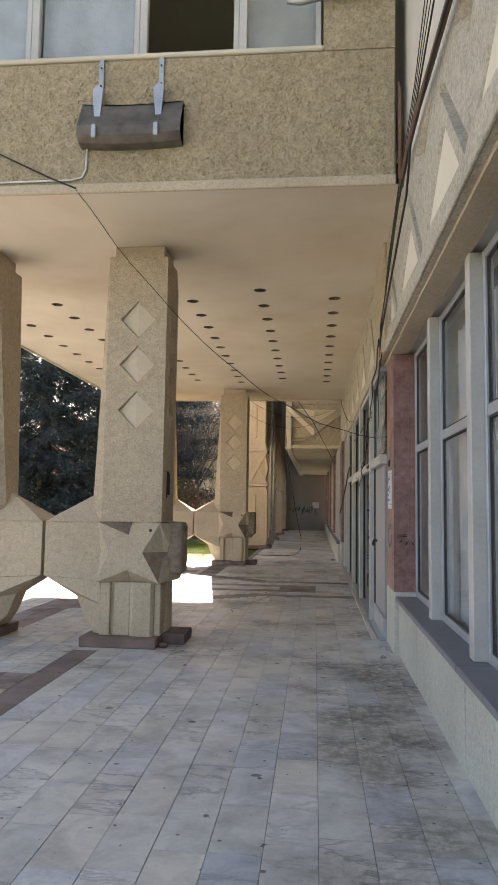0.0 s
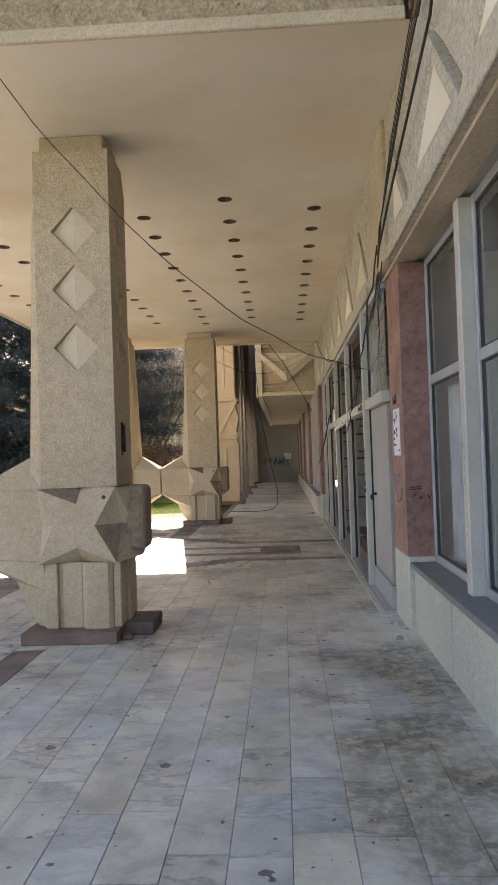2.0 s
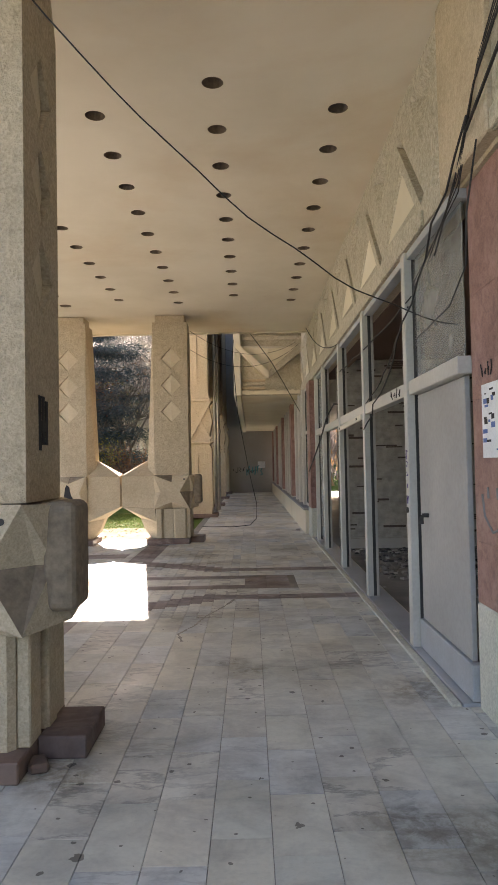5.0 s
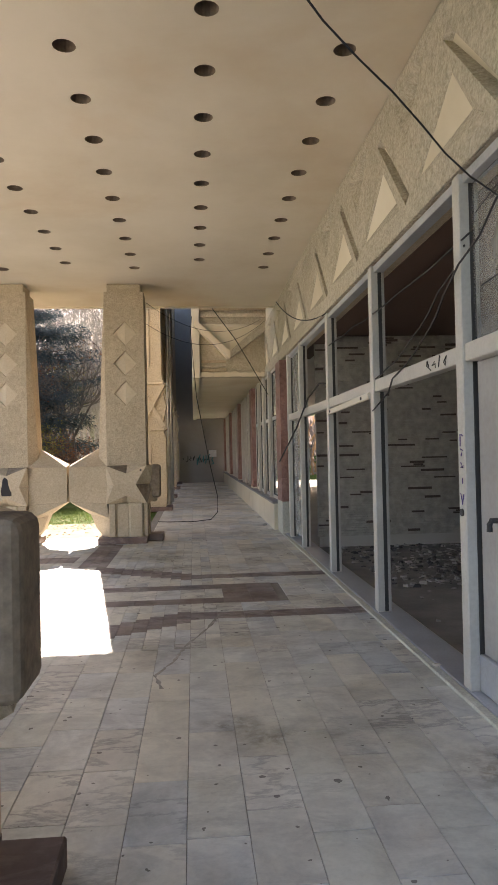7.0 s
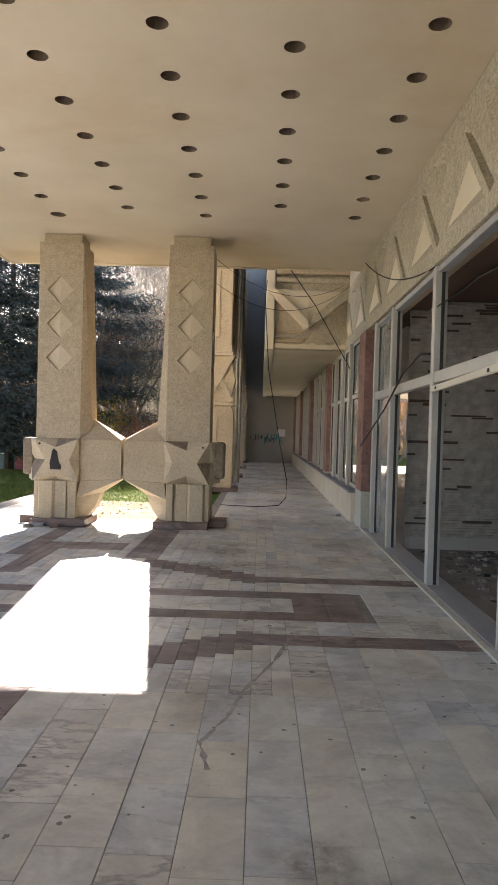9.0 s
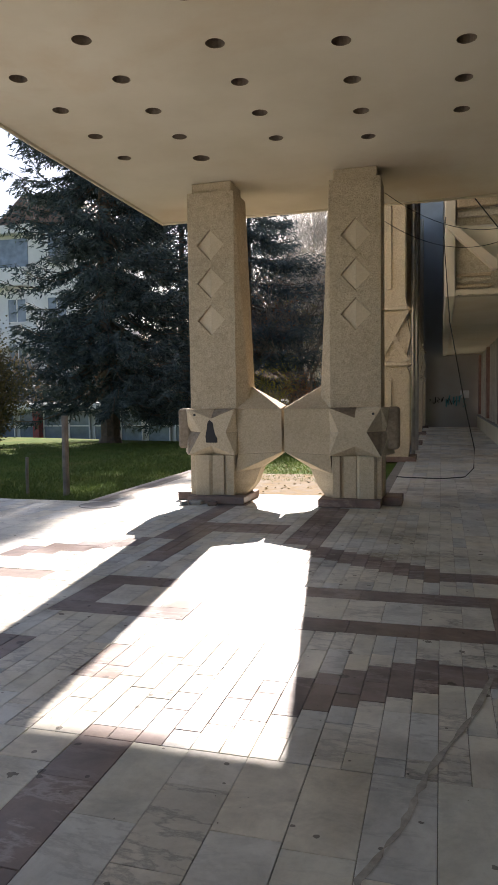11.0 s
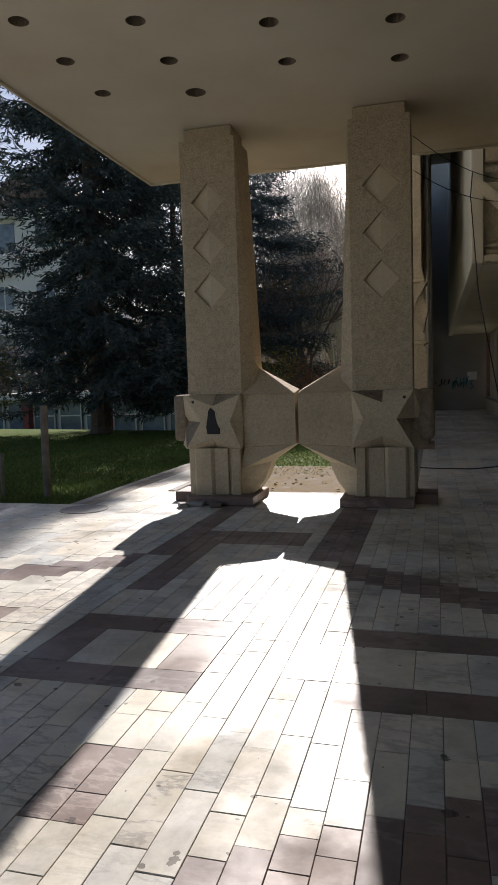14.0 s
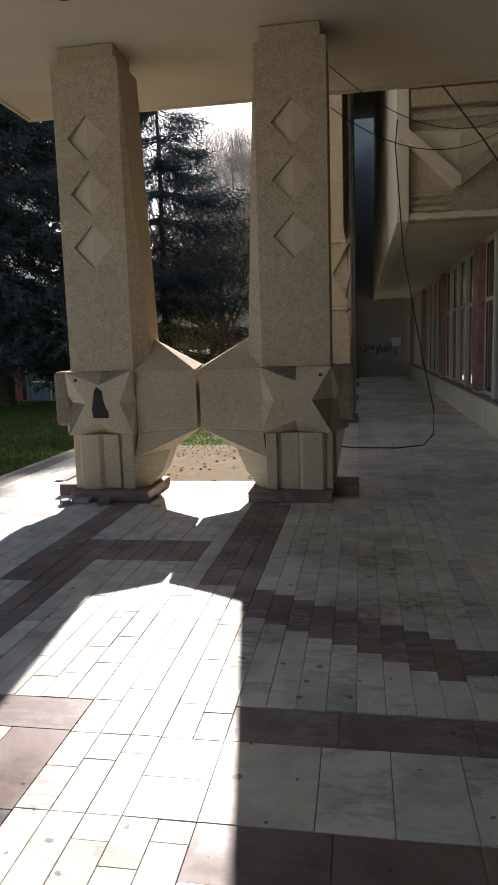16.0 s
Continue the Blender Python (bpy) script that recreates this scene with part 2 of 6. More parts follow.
def granite(name, dark, mid, light, rough=0.45):
    """Speckled polished stone, clouded slab by slab, with faint dark blotches."""
    m, nt, bsdf = mat_base(name, rough)
    vec, rnd = place_vec(nt, 17.0)
    grain = noise_tex(nt, vec, 120, 3, 0.7)
    mott = noise_tex(nt, vec, 14, 6, 0.7, 0.5)
    cloud = noise_tex(nt, vec, 2.4, 5, 0.6, 0.4)
    both = maths(nt, 'ADD', maths(nt, 'MULTIPLY', mott, 0.6), maths(nt, 'MULTIPLY', grain, 0.4))
    col = ramp(nt, both, [(0.34, dark), (0.5, mid), (0.66, light)])
    col = mix(nt, 'MULTIPLY', 0.55, col, ramp(nt, cloud, [(0.32, (0.55, 0.52, 0.52)), (0.6, (1, 1, 1))]))
    col = mix(nt, 'MULTIPLY', 1.0, col, ramp(nt, rnd, [(0.0, (0.82, 0.80, 0.80)), (1.0, (1, 1, 1))]))
    link(nt, col, bsdf.inputs["Base Color"])
    link(nt, ramp(nt, cloud, [(0.3, (rough * 1.4,) * 3), (0.7, (rough * 0.8,) * 3)]), bsdf.inputs["Roughness"])
    bump(nt, bsdf, mott, 0.08, 0.003)
    return m


M_RED = granite("red_granite", (0.17, 0.085, 0.075), (0.34, 0.185, 0.152), (0.44, 0.28, 0.235))
M_SILL = plain("sill_stone", (0.20, 0.20, 0.20), 0.6, vary=0.25)
M_FRAME = plain("painted_aluminium", (0.50, 0.485, 0.44), 0.5, 0.0, 0.10, 3.0, 0.03)
M_FRAME_GREY = plain("grey_aluminium", (0.42, 0.44, 0.46), 0.42, 0.3, 0.15, 4.0, 0.03)
# Black rubber and fittings; also the painted darkness inside holes.
M_GASKET_SHADE = plain("dark_rubber_and_hole_shade", (0.045, 0.042, 0.04), 0.8)
M_GLASS = glass_mat("window_glass")
M_GLASS_DUSTY = glass_mat("dusty_glass", dirt=0.3)
M_DARK = plain("dark_interior", (0.10, 0.075, 0.06), 0.9)
M_ROOM = plaster("room_plaster", (0.50, 0.48, 0.44), 0.6)
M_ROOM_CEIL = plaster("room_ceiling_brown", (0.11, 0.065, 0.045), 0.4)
M_ROOM_FLOOR = plain("room_floor_dust", (0.20, 0.185, 0.165), 0.9, vary=0.35, scale=2.5, bumps=0.3)
M_STONE = plain("split_stone", (0.40, 0.375, 0.33), 0.9, vary=0.25, scale=9, bumps=0.5)
M_STONE_DARK = plain("split_stone_dark", (0.10, 0.075, 0.062), 0.9, vary=0.25, scale=9, bumps=0.4)
M_CABLE = plain("black_cable", (0.022, 0.02, 0.02), 0.65)
M_CABLE_WHITE = plain("white_cable", (0.70, 0.68, 0.62), 0.6)
M_STEEL = plain("galvanised_steel", (0.42, 0.41, 0.39), 0.42, 0.75, 0.2)
M_TRAY = plain("stained_sheet_metal", (0.30, 0.265, 0.22), 0.6, 0.35, 0.35, 7)
M_CURTAIN = plain("pale_curtain", (0.56, 0.58, 0.60), 0.9, vary=0.1, scale=2)
M_PANEL = plain("grey_door_panel", (0.34, 0.33, 0.31), 0.6, vary=0.15, scale=2)
M_PIPE = plain("brown_pipe", (0.16, 0.085, 0.05), 0.7)
M_PAPER = plain("paper", (0.72, 0.73, 0.74), 0.8)
M_INK_BLUE = plain("blue_ink", (0.10, 0.16, 0.36), 0.7)
M_INK_BLACK = plain("black_paint", (0.02, 0.018, 0.02), 0.75)
M_INK_TEAL = plain("teal_paint", (0.05, 0.22, 0.24), 0.75)
M_PURPLE = plain("purple_marker", (0.10, 0.06, 0.20), 0.7)
M_BARK = plain("spruce_bark", (0.10, 0.075, 0.055), 0.95, vary=0.4, scale=9, bumps=0.6)
M_BARK_GREY = plain("grey_bark", (0.16, 0.135, 0.115), 0.95, vary=0.35, scale=9, bumps=0.6)
M_SPRUCE = leaf_mat("spruce_needles", (0.016, 0.030, 0.032), (0.072, 0.10, 0.096), 0.7, 0.10)
# Needles paler than the near spruce, with distance haze in their colour.
M_SPRUCE_B = leaf_mat("hazed_needles", (0.03, 0.048, 0.055), (0.09, 0.12, 0.125), 0.7, 0.2)
M_END = plaster("grimy_end_plaster", (0.37, 0.355, 0.335), 0.6)
M_TWIG = plain("pale_birch_bark", (0.42, 0.38, 0.33), 0.9, vary=0.3)
M_BUSH = leaf_mat("bush_leaves", (0.06, 0.058, 0.022), (0.19, 0.145, 0.05))
M_YELLOW = leaf_mat("yellow_leaves", (0.20, 0.19, 0.03), (0.40, 0.34, 0.06))
M_RUST = leaf_mat("rust_leaves", (0.16, 0.06, 0.03), (0.34, 0.16, 0.07))
M_GRASSBLADE = leaf_mat("grass_blades", (0.04, 0.078, 0.012), (0.10, 0.14, 0.03), 0.75, 0.4)
M_OCHRE = plaster("ochre_render", (0.56, 0.41, 0.19), 0.3)
M_HOUSE = plaster("pale_render", (0.66, 0.65, 0.62), 0.3)
M_ROOF = plain("brown_roof_tiles", (0.14, 0.09, 0.075), 0.8, vary=0.25, scale=3)
M_SHOP_RED = plain("red_paint", (0.26, 0.045, 0.04), 0.6)
M_WIN_FAR = plain("far_window_glass", (0.16, 0.19, 0.23), 0.12, vary=0.3, scale=1.2, bumps=0)
M_STREAK = plain("grey_mortar", (0.33, 0.31, 0.275), 0.9, vary=0.4, scale=12, bumps=0.4)
M_STONE_GREY = plain("loose_stone", (0.30, 0.29, 0.27), 0.9, vary=0.25)


def ground_mat():
    m, nt, bsdf = mat_base("lawn_soil", 0.95)
    vec, _ = place_vec(nt)
    a = noise_tex(nt, vec, 0.8, 6)
    b = noise_tex(nt, vec, 24, 4, 0.7)
    col = ramp(nt, maths(nt, 'ADD', maths(nt, 'MULTIPLY', a, 0.6), maths(nt, 'MULTIPLY', b, 0.4)),
               [(0.30, (0.04, 0.078, 0.014)), (0.5, (0.07, 0.11, 0.022)), (0.66, (0.14, 0.13, 0.045)), (0.8, (0.18, 0.14, 0.08))])
    link(nt, col, bsdf.inputs["Base Color"])
    bump(nt, bsdf, b, 0.6, 0.03)
    return m


M_LAWN = ground_mat()
M_SOIL = plain("leafy_soil", (0.15, 0.112, 0.062), 0.95, vary=0.4, scale=5, bumps=0.5)
for dull in (M_SOIL, M_LAWN):
    dull.node_tree.nodes["Principled BSDF"].inputs["Specular IOR Level"].default_value = 0.05
M_PAVE = marble("plaza_stone", (0.60, 0.585, 0.56), (0.36, 0.35, 0.34), (0.44, 0.43, 0.41), gloss=0.5)


# ---- mesh helpers ----
def box(bm, x0, x1, y0, y1, z0, z1, bev=0.0, seg=1):
    m = Matrix.Translation(((x0 + x1) / 2, (y0 + y1) / 2, (z0 + z1) / 2)) @ Matrix.Diagonal((abs(x1 - x0), abs(y1 - y0), abs(z1 - z0), 1))
    vs = bmesh.ops.create_cube(bm, size=1.0, matrix=m)["verts"]
    if bev:
        es = list({e for v in vs for e in v.link_edges})
        bmesh.ops.bevel(bm, geom=es, offset=bev, segments=seg, affect='EDGES', profile=0.5)
    return bm


def one_box(x0, x1, y0, y1, z0, z1, bev=0.0, seg=1):
    return box(bmesh.new(), x0, x1, y0, y1, z0, z1, bev, seg)


def prism(bm, poly, axis, a, b):
    """A polygon pushed along an axis. axis 'y': poly holds (x, z); 'x': (y, z); 'z': (x, y)."""
    def at(p, d):
        return {'y': (p[0], d, p[1]), 'x': (d, p[0], p[1]), 'z': (p[0], p[1], d)}[axis]
    lo = [bm.verts.new(at(p, a)) for p in poly]
    hi = [bm.verts.new(at(p, b)) for p in poly]
    faces = [bm.faces.new(lo), bm.faces.new(hi)]
    n = len(poly)
    for i in range(n):
        faces.append(bm.faces.new((lo[i], lo[(i + 1) % n], hi[(i + 1) % n], hi[i])))
    bmesh.ops.recalc_face_normals(bm, faces=faces)
    return bm


def tube(bm, pts, r, n=6, r_end=None):
    """A round bar along points."""
    pts = [Vector(p) for p in pts]
    rings = []
    for i, p in enumerate(pts):
        d = (pts[min(i + 1, len(pts) - 1)] - pts[max(i - 1, 0)]).normalized()
        u = d.cross(Vector((0.13, 0.31, 0.94)))
        if u.length < 1e-3:
            u = d.cross(Vector((1, 0, 0)))
        u.normalize()
        w = d.cross(u)
        rr = r if r_end is None else r + (r_end - r) * i / (len(pts) - 1)
        rings.append([bm.verts.new(p + rr * (math.cos(6.2832 * k / n) * u + math.sin(6.2832 * k / n) * w)) for k in range(n)])
    for a, b in zip(rings, rings[1:]):
        for k in range(n):
            bm.faces.new((a[k], a[(k + 1) % n], b[(k + 1) % n], b[k]))
    bm.faces.new(rings[0][::-1])
    bm.faces.new(rings[-1])
    return bm


def sag(a, b, drop, n=14, wob=0.0, seed=1):
    """Points of a cable hanging between a and b."""
    rng = random.Random(seed)
    a, b = Vector(a), Vector(b)
    out = []
    for i in range(n + 1):
        f = i / n
        p = a.lerp(b, f)
        p.z -= drop * 4 * f * (1 - f)
        if 0 < i < n and wob:
            p += Vector((rng.uniform(-wob, wob), rng.uniform(-wob, wob), rng.uniform(-wob, wob)))
        out.append(p)
    return out


def mesh_of(name, bm, mats, smooth=False):
    me = bpy.data.meshes.new(name)
    bm.to_mesh(me)
    bm.free()
    for m in (mats if isinstance(mats, (list, tuple)) else [mats]):
        me.materials.append(m)
    if smooth:
        me.polygons.foreach_set("use_smooth", [True] * len(me.polygons))
    return me


def part(name, bm, material, parent=None, label="", smooth=False):
    ob = new(name, mesh_of(name, bm, material, smooth))
    if parent is not None:
        ob.parent = parent
    if label:
        ob["label"] = label
    return ob


def thing(name, label, category, at=(0, 0, 0), group="", kind=""):
    ob = new(name)
    ob.location = at
    ob.empty_display_size = 0.1
    return tagged(ob, label, category, group, kind)


def solid(name, bm, material, label, category, kind="structure", group="", smooth=False):
    return tagged(part(name, bm, material, None, "", smooth), label, category, group, kind)


def raw_mesh(name, verts, faces, material, parent=None, smooth=False):
    me = bpy.data.meshes.new(name)
    me.from_pydata(verts, [], faces)
    me.materials.append(material)
    if smooth:
        me.polygons.foreach_set("use_smooth", [True] * len(me.polygons))
    ob = new(name, me)
    if parent is not None:
        ob.parent = parent
    return ob


def pierced(bm, outline, holes, put, depth=0.05, inset=0.25, ridge=0.0, back=True):
    """A flat face with recesses: outline and holes in 2D, put(u, v, d) gives the place at depth d behind the face."""
    pts, edges, owner = [], [], []
    for ring in [outline] + holes:
        s = len(pts)
        pts += [Vector(p) for p in ring]
        edges += [(s + i, s + (i + 1) % len(ring)) for i in range(len(ring))]
    vs, _, fs, _, _, _ = delaunay_2d_cdt(pts, edges, [], 1, 1e-5)
    bv = [bm.verts.new(put(v.x, v.y, 0.0)) for v in vs]

    def inside(p, ring):
        hit = False
        for i in range(len(ring)):
            (x1, y1), (x2, y2) = ring[i], ring[i - 1]
            if (y1 > p[1]) != (y2 > p[1]) and p[0] < (x2 - x1) * (p[1] - y1) / (y2 - y1) + x1:
                hit = not hit
        return hit
    for f in fs:
        c = sum((vs[i] for i in f), Vector((0, 0))) / len(f)
        if inside(c, outline) and not any(inside(c, h) for h in holes):
            bm.faces.new([bv[i] for i in f])
    for h in holes:
        cx, cy = sum(p[0] for p in h) / len(h), sum(p[1] for p in h) / len(h)
        rim = [bm.verts.new(put(p[0], p[1], 0)) for p in h]
        low = [bm.verts.new(put(p[0] + (cx - p[0]) * inset, p[1] + (cy - p[1]) * inset, depth - (ridge if abs(p[0] - cx) < 0.001 else 0))) for p in h]
        n = len(h)
        for i in range(n):
            bm.faces.new((rim[i], rim[(i + 1) % n], low[(i + 1) % n], low[i]))
        if back:
            if ridge:
                mid = bm.verts.new(put(cx, cy, depth - ridge))
                for i in range(n):
                    bm.faces.new((low[i], low[(i + 1) % n], mid))
            else:
                bm.faces.new(low)
    return bm


def smear(points, r, seed=0):
    """A thin painted stroke through points lying on a surface."""
    bm = bmesh.new()
    return tube(bm, points, r, 5)


# ---- ground and paving ----
SOFFIT = 4.19
SLAB_W, SLAB_S, SLAB_N = -4.73, 5.97, 18.22


def ground_height(x, y):
    d = max(0.0, min(1.0, (y - 29.0 + 0.25 * (x + 10)) / 14.0))
    d = d * d * (3 - 2 * d)
    rise = max(0.0, min(1.0, (y - 60) / 60.0)) if x > -40 else 0.0
    return -0.06 - 1.75 * d + 9 * rise


def make_ground():
    xs = sorted(set([-900, -400, -200, -120, -80] + [-60 + 2 * i for i in range(38)] + [20, 40, 80, 200, 400, 900]))
    ys = sorted(set([-900, -300, -100, -40, -10, 0] + [10 + 2 * i for i in range(40)] + [100, 120, 160, 240, 400, 900]))
    verts = [(x, y, ground_height(x, y)) for y in ys for x in xs]
    n = len(xs)
    faces = [(j * n + i, j * n + i + 1, (j + 1) * n + i + 1, (j + 1) * n + i) for j in range(len(ys) - 1) for i in range(n - 1)]
    ob = raw_mesh("ground", verts, faces, M_LAWN, smooth=True)
    return tagged(ob, "grassy ground with a worn autumn lawn", "ground", kind="structure")


ground = make_ground()

# red inlay of the paving: rectangles x0, x1, y0, y1
CX, CY = -2.40, 12.23
RING = (-2.961, -1.993, 11.775, 12.685)
STRIP = 0.2335


def inlay(x, y):
    """True where the paving is red."""
    if not -9 < x < 1.3:
        return False
    ax = abs(x - CX)
    for cy, reach in ((CY, 4.3),):
        ay = abs(y - cy)
        if ay > reach:
            continue
        if 0.56 < ax < 0.84 and 1.84 < ay:
            return True
        if 0.77 <= ax <= 2.0:
            k = round((ax - 0.71) / 0.121)
            top = 1.87 - 0.076 * (k - 1)
            if top - 0.42 < ay < top:
                return True
        if ax > 1.965 and 0.82 < ay < 1.07 and x > CX:
            return True
        if 0.22 < ay < 0.46 and 1.012 < ax < 2.28:
            return True
        if RING[0] < x < RING[1] and RING[2] < y < RING[3]:
            return True
        if 2.28 <= ax < 2.81 and ay < 0.46:
            return True
        if -2.961 < x < -1.993 and 2.29 < ay < 2.78:
            return True
        if (-2.236 < x < -1.993 or -2.961 < x < -2.718) and 0.94 < ay < 1.39:
            return True
        if -2.961 < x < -2.718 and 1.36 <= ay < 2.78:
            return True
    if 0.56 < ax < 0.84 and y < 6.9:
        return True
    if ax < 1.2 and 5.45 < y < 5.95 and x < -1.55:
        return True
    return False


def in_band(x, y):
    """True inside the two straight bands and the block that joins them."""
    ax, ay = abs(x - CX), abs(y - CY)
    if RING[0] < x < RING[1] and RING[2] < y < RING[3]:
        return True
    return ay < 0.46 and ((1.012 < ax < 2.28 and ay > 0.22) or 2.28 <= ax < 2.81)


def band_slabs(add):
    rng = random.Random(8)
    for sx in (1, -1):
        for y0, y1 in ((CY + 0.22, CY + 0.46), (CY - 0.46, CY - 0.22)):
            a = 1.012
            while a < 2.2:
                b = min(2.28, a + rng.choice((0.42, 0.5, 0.62)))
                add(min(CX + sx * a, CX + sx * b), max(CX + sx * a, CX + sx * b), y0, y1)
                a = b
        for a, b in ((2.28, 2.545), (2.545, 2.81)):
            for y0, y1 in ((CY - 0.46, CY), (CY, CY + 0.46)):
                add(min(CX + sx * a, CX + sx * b), max(CX + sx * a, CX + sx * b), y0, y1)
    for a in (1.012, 1.374, 1.616, 1.858, 2.10):
        add(CX + a, min(CX + 2.28, CX + (1.374 if a < 1.1 else a + 0.242)), CY - 0.22, CY + 0.22, M_TILE)
    x0, x1, y0, y1 = RING
    for a, b in ((y0, y0 + 0.22), (y1 - 0.23, y1)):
        add(x0, x0 + 0.52, a, b)
        add(x0 + 0.52, x1, a, b)
    for a, b in ((x0, x0 + 0.242), (x1 - 0.242, x1)):
        add(a, b, y0 + 0.22, y1 - 0.23)
    for a, b in ((x0 + 0.242, x0 + 0.484), (x0 + 0.484, x1 - 0.242)):
        add(a, b, y0 + 0.22, y1 - 0.23, M_TILE)


def tile_mesh(cache, w, l, mat):
    key = (round(w, 3), round(l, 2), mat.name)
    if key not in cache:
        a, b, c = w / 2, l / 2, 0.0015
        verts = [(-a, -b, -0.016), (a, -b, -0.016), (a, b, -0.016), (-a, b, -0.016),
                 (-a, -b, -c), (a, -b, -c), (a, b, -c), (-a, b, -c),
                 (-a + c, -b + c, 0), (a - c, -b + c, 0), (a - c, b - c, 0), (-a + c, b - c, 0)]
        faces = [(8, 9, 10, 11)]
        for s in (0, 4):
            faces += [(s + i, s + (i + 1) % 4, s + 4 + (i + 1) % 4, s + 4 + i) for i in range(4)]
        me = bpy.data.meshes.new("tile")
        me.from_pydata(verts, [], faces)
        me.materials.append(mat)
        cache[key] = me
    return cache[key]


def lay_tiles(floor):
    rng = random.Random(5)
    cache, count = {}, 0
    rest = {M_TILE: ([], []), M_TILE_RED: ([], [])}
    gap = 0.0025
    strips = []
    x = 0.03 - 4 * STRIP
    while x < 1.2:
        strips.append((x, x + STRIP, x + STRIP < -0.2))
        x += STRIP
    x = 0.03 - 4 * STRIP
    while x > -9.2:
        strips.append((x - 0.242, x, x > -3.4))
        x -= 0.242
    for x0, x1, fine in strips:
        parts = [(x0, (x0 + x1) / 2, True), ((x0 + x1) / 2, x1, True)] if fine else [(x0, x1, False)]
        whole = [(x0, x1, False)]
        north = 38.4 if x0 > -1.2 else (17.2 if x0 > -4.3 else (24.0 if x0 > -5.0 else 16.0))
        mid_cols = whole if x0 > -1.65 else parts
        for y_lo, y_hi, cols in ((-3.0, 10.3, whole), (10.3, CY - 0.22, parts), (CY - 0.22, CY + 0.22, mid_cols), (CY + 0.22, 16.2, parts), (16.2, north, whole)):
            for a, b, half in cols:
                mid = (a + b) / 2
                y = y_lo - (rng.uniform(0, 0.4) if y_lo < 0 else 0)
                cuts = [y_lo]
                yy = y_lo
                state = inlay(mid, yy + 0.01)
                while yy < y_hi:
                    yy += 0.01
                    s = inlay(mid, yy)
                    if s != state:
                        cuts.append(yy)
                        state = s
                cuts.append(y_hi)
                for c0, c1 in zip(cuts, cuts[1:]):
                    if c1 - c0 < 0.02:
                        continue
                    length = rng.choice((0.44, 0.46, 0.46, 0.48)) if not half else 0.40
                    first = rng.uniform(0.12, length)
                    seams = [c0]
                    p = c0 + first
                    while p < c1 - 0.09:
                        seams.append(p)
                        p += length
                    seams.append(c1)
                    for s0, s1 in zip(seams, seams[1:]):
                        red = inlay(mid, (s0 + s1) / 2)
                        mat = M_TILE_RED if red else M_TILE
                        if in_band(mid, (s0 + s1) / 2) or (abs((s0 + s1) / 2 - CY) < 0.22 and -1.388 < mid < -0.12):
                            continue
                        w, l = b - a - gap, s1 - s0 - gap
                        cy = (s0 + s1) / 2
                        dz = rng.uniform(-0.0012, 0.0012)
                        near = (4.4 < cy < 8.9 and -0.75 < mid < 1.2 and not half) or (10.6 < cy < 13.2 and -1.7 < mid < -0.6)
                        if near and count < 296:
                            ob = bpy.data.objects.new("tile", tile_mesh(cache, w, l, mat))
                            scene.collection.objects.link(ob)
                            ob.location = (mid, cy, dz)
                            ob.rotation_euler = (rng.uniform(-0.0025, 0.0025), rng.uniform(-0.003, 0.003), 0)
                            ob.parent = floor
                            count += 1
                        else:
                            V, F = rest[mat]
                            n0 = len(V)
                            c = 0.0015
                            tilt = rng.uniform(-0.0006, 0.0006)
                            for (ex, ey, ez) in ((0, 0, -0.016), (0, 0, -c), (c, c, 0)):
                                V += [(a + 0.00125 + ex, s0 + ey, dz + ez - tilt), (b - 0.00125 - ex, s0 + ey, dz + ez + tilt),
                                      (b - 0.00125 - ex, s1 - gap - ey, dz + ez + tilt), (a + 0.00125 + ex, s1 - gap - ey, dz + ez - tilt)]
                            F.append((n0 + 8, n0 + 9, n0 + 10, n0 + 11))
                            for s in (0, 4):
                                F += [(n0 + s + i, n0 + s + (i + 1) % 4, n0 + s + 4 + (i + 1) % 4, n0 + s + 4 + i) for i in range(4)]
    def add(x0, x1, y0, y1, mat=M_TILE_RED):
        ob = bpy.data.objects.new("slab", tile_mesh(cache, x1 - x0 - gap, y1 - y0 - gap, mat))
        scene.collection.objects.link(ob)
        ob.location = ((x0 + x1) / 2, (y0 + y1) / 2, rng.uniform(-0.001, 0.001))
        ob.parent = floor

    band_slabs(add)
    for mat, (V, F) in rest.items():
        ob = raw_mesh("paving_tiles", V, F, mat, floor)
        tagged(ob, "white marble paving tiles" if mat is M_TILE else "dull red marble inlay tiles", kind="stuff")


bm = bmesh.new()
box(bm, -1.3, 1.32, -3.0, 38.5, -0.30, -0.007)
box(bm, -4.31, -1.3, -3.0, 17.2, -0.30, -0.007)
box(bm, -5.0, -4.31, -3.0, 24.0, -0.30, -0.007)
box(bm, -9.4, -5.0, -3.0, 16.0, -0.30, -0.007)
floor = solid("floor", bm, M_GROUT, "worn white marble paving with dull red inlay bands", "floor")

bm = bmesh.new()
box(bm, -60, -9.404, -8, 16.0, -0.30, -0.004)
box(bm, -9.404, 1.3, -8, -3.004, -0.30, -0.004)
pavement = solid("pavement", bm, M_PAVE, "pale stone plaza paving, dusty", "pavement")


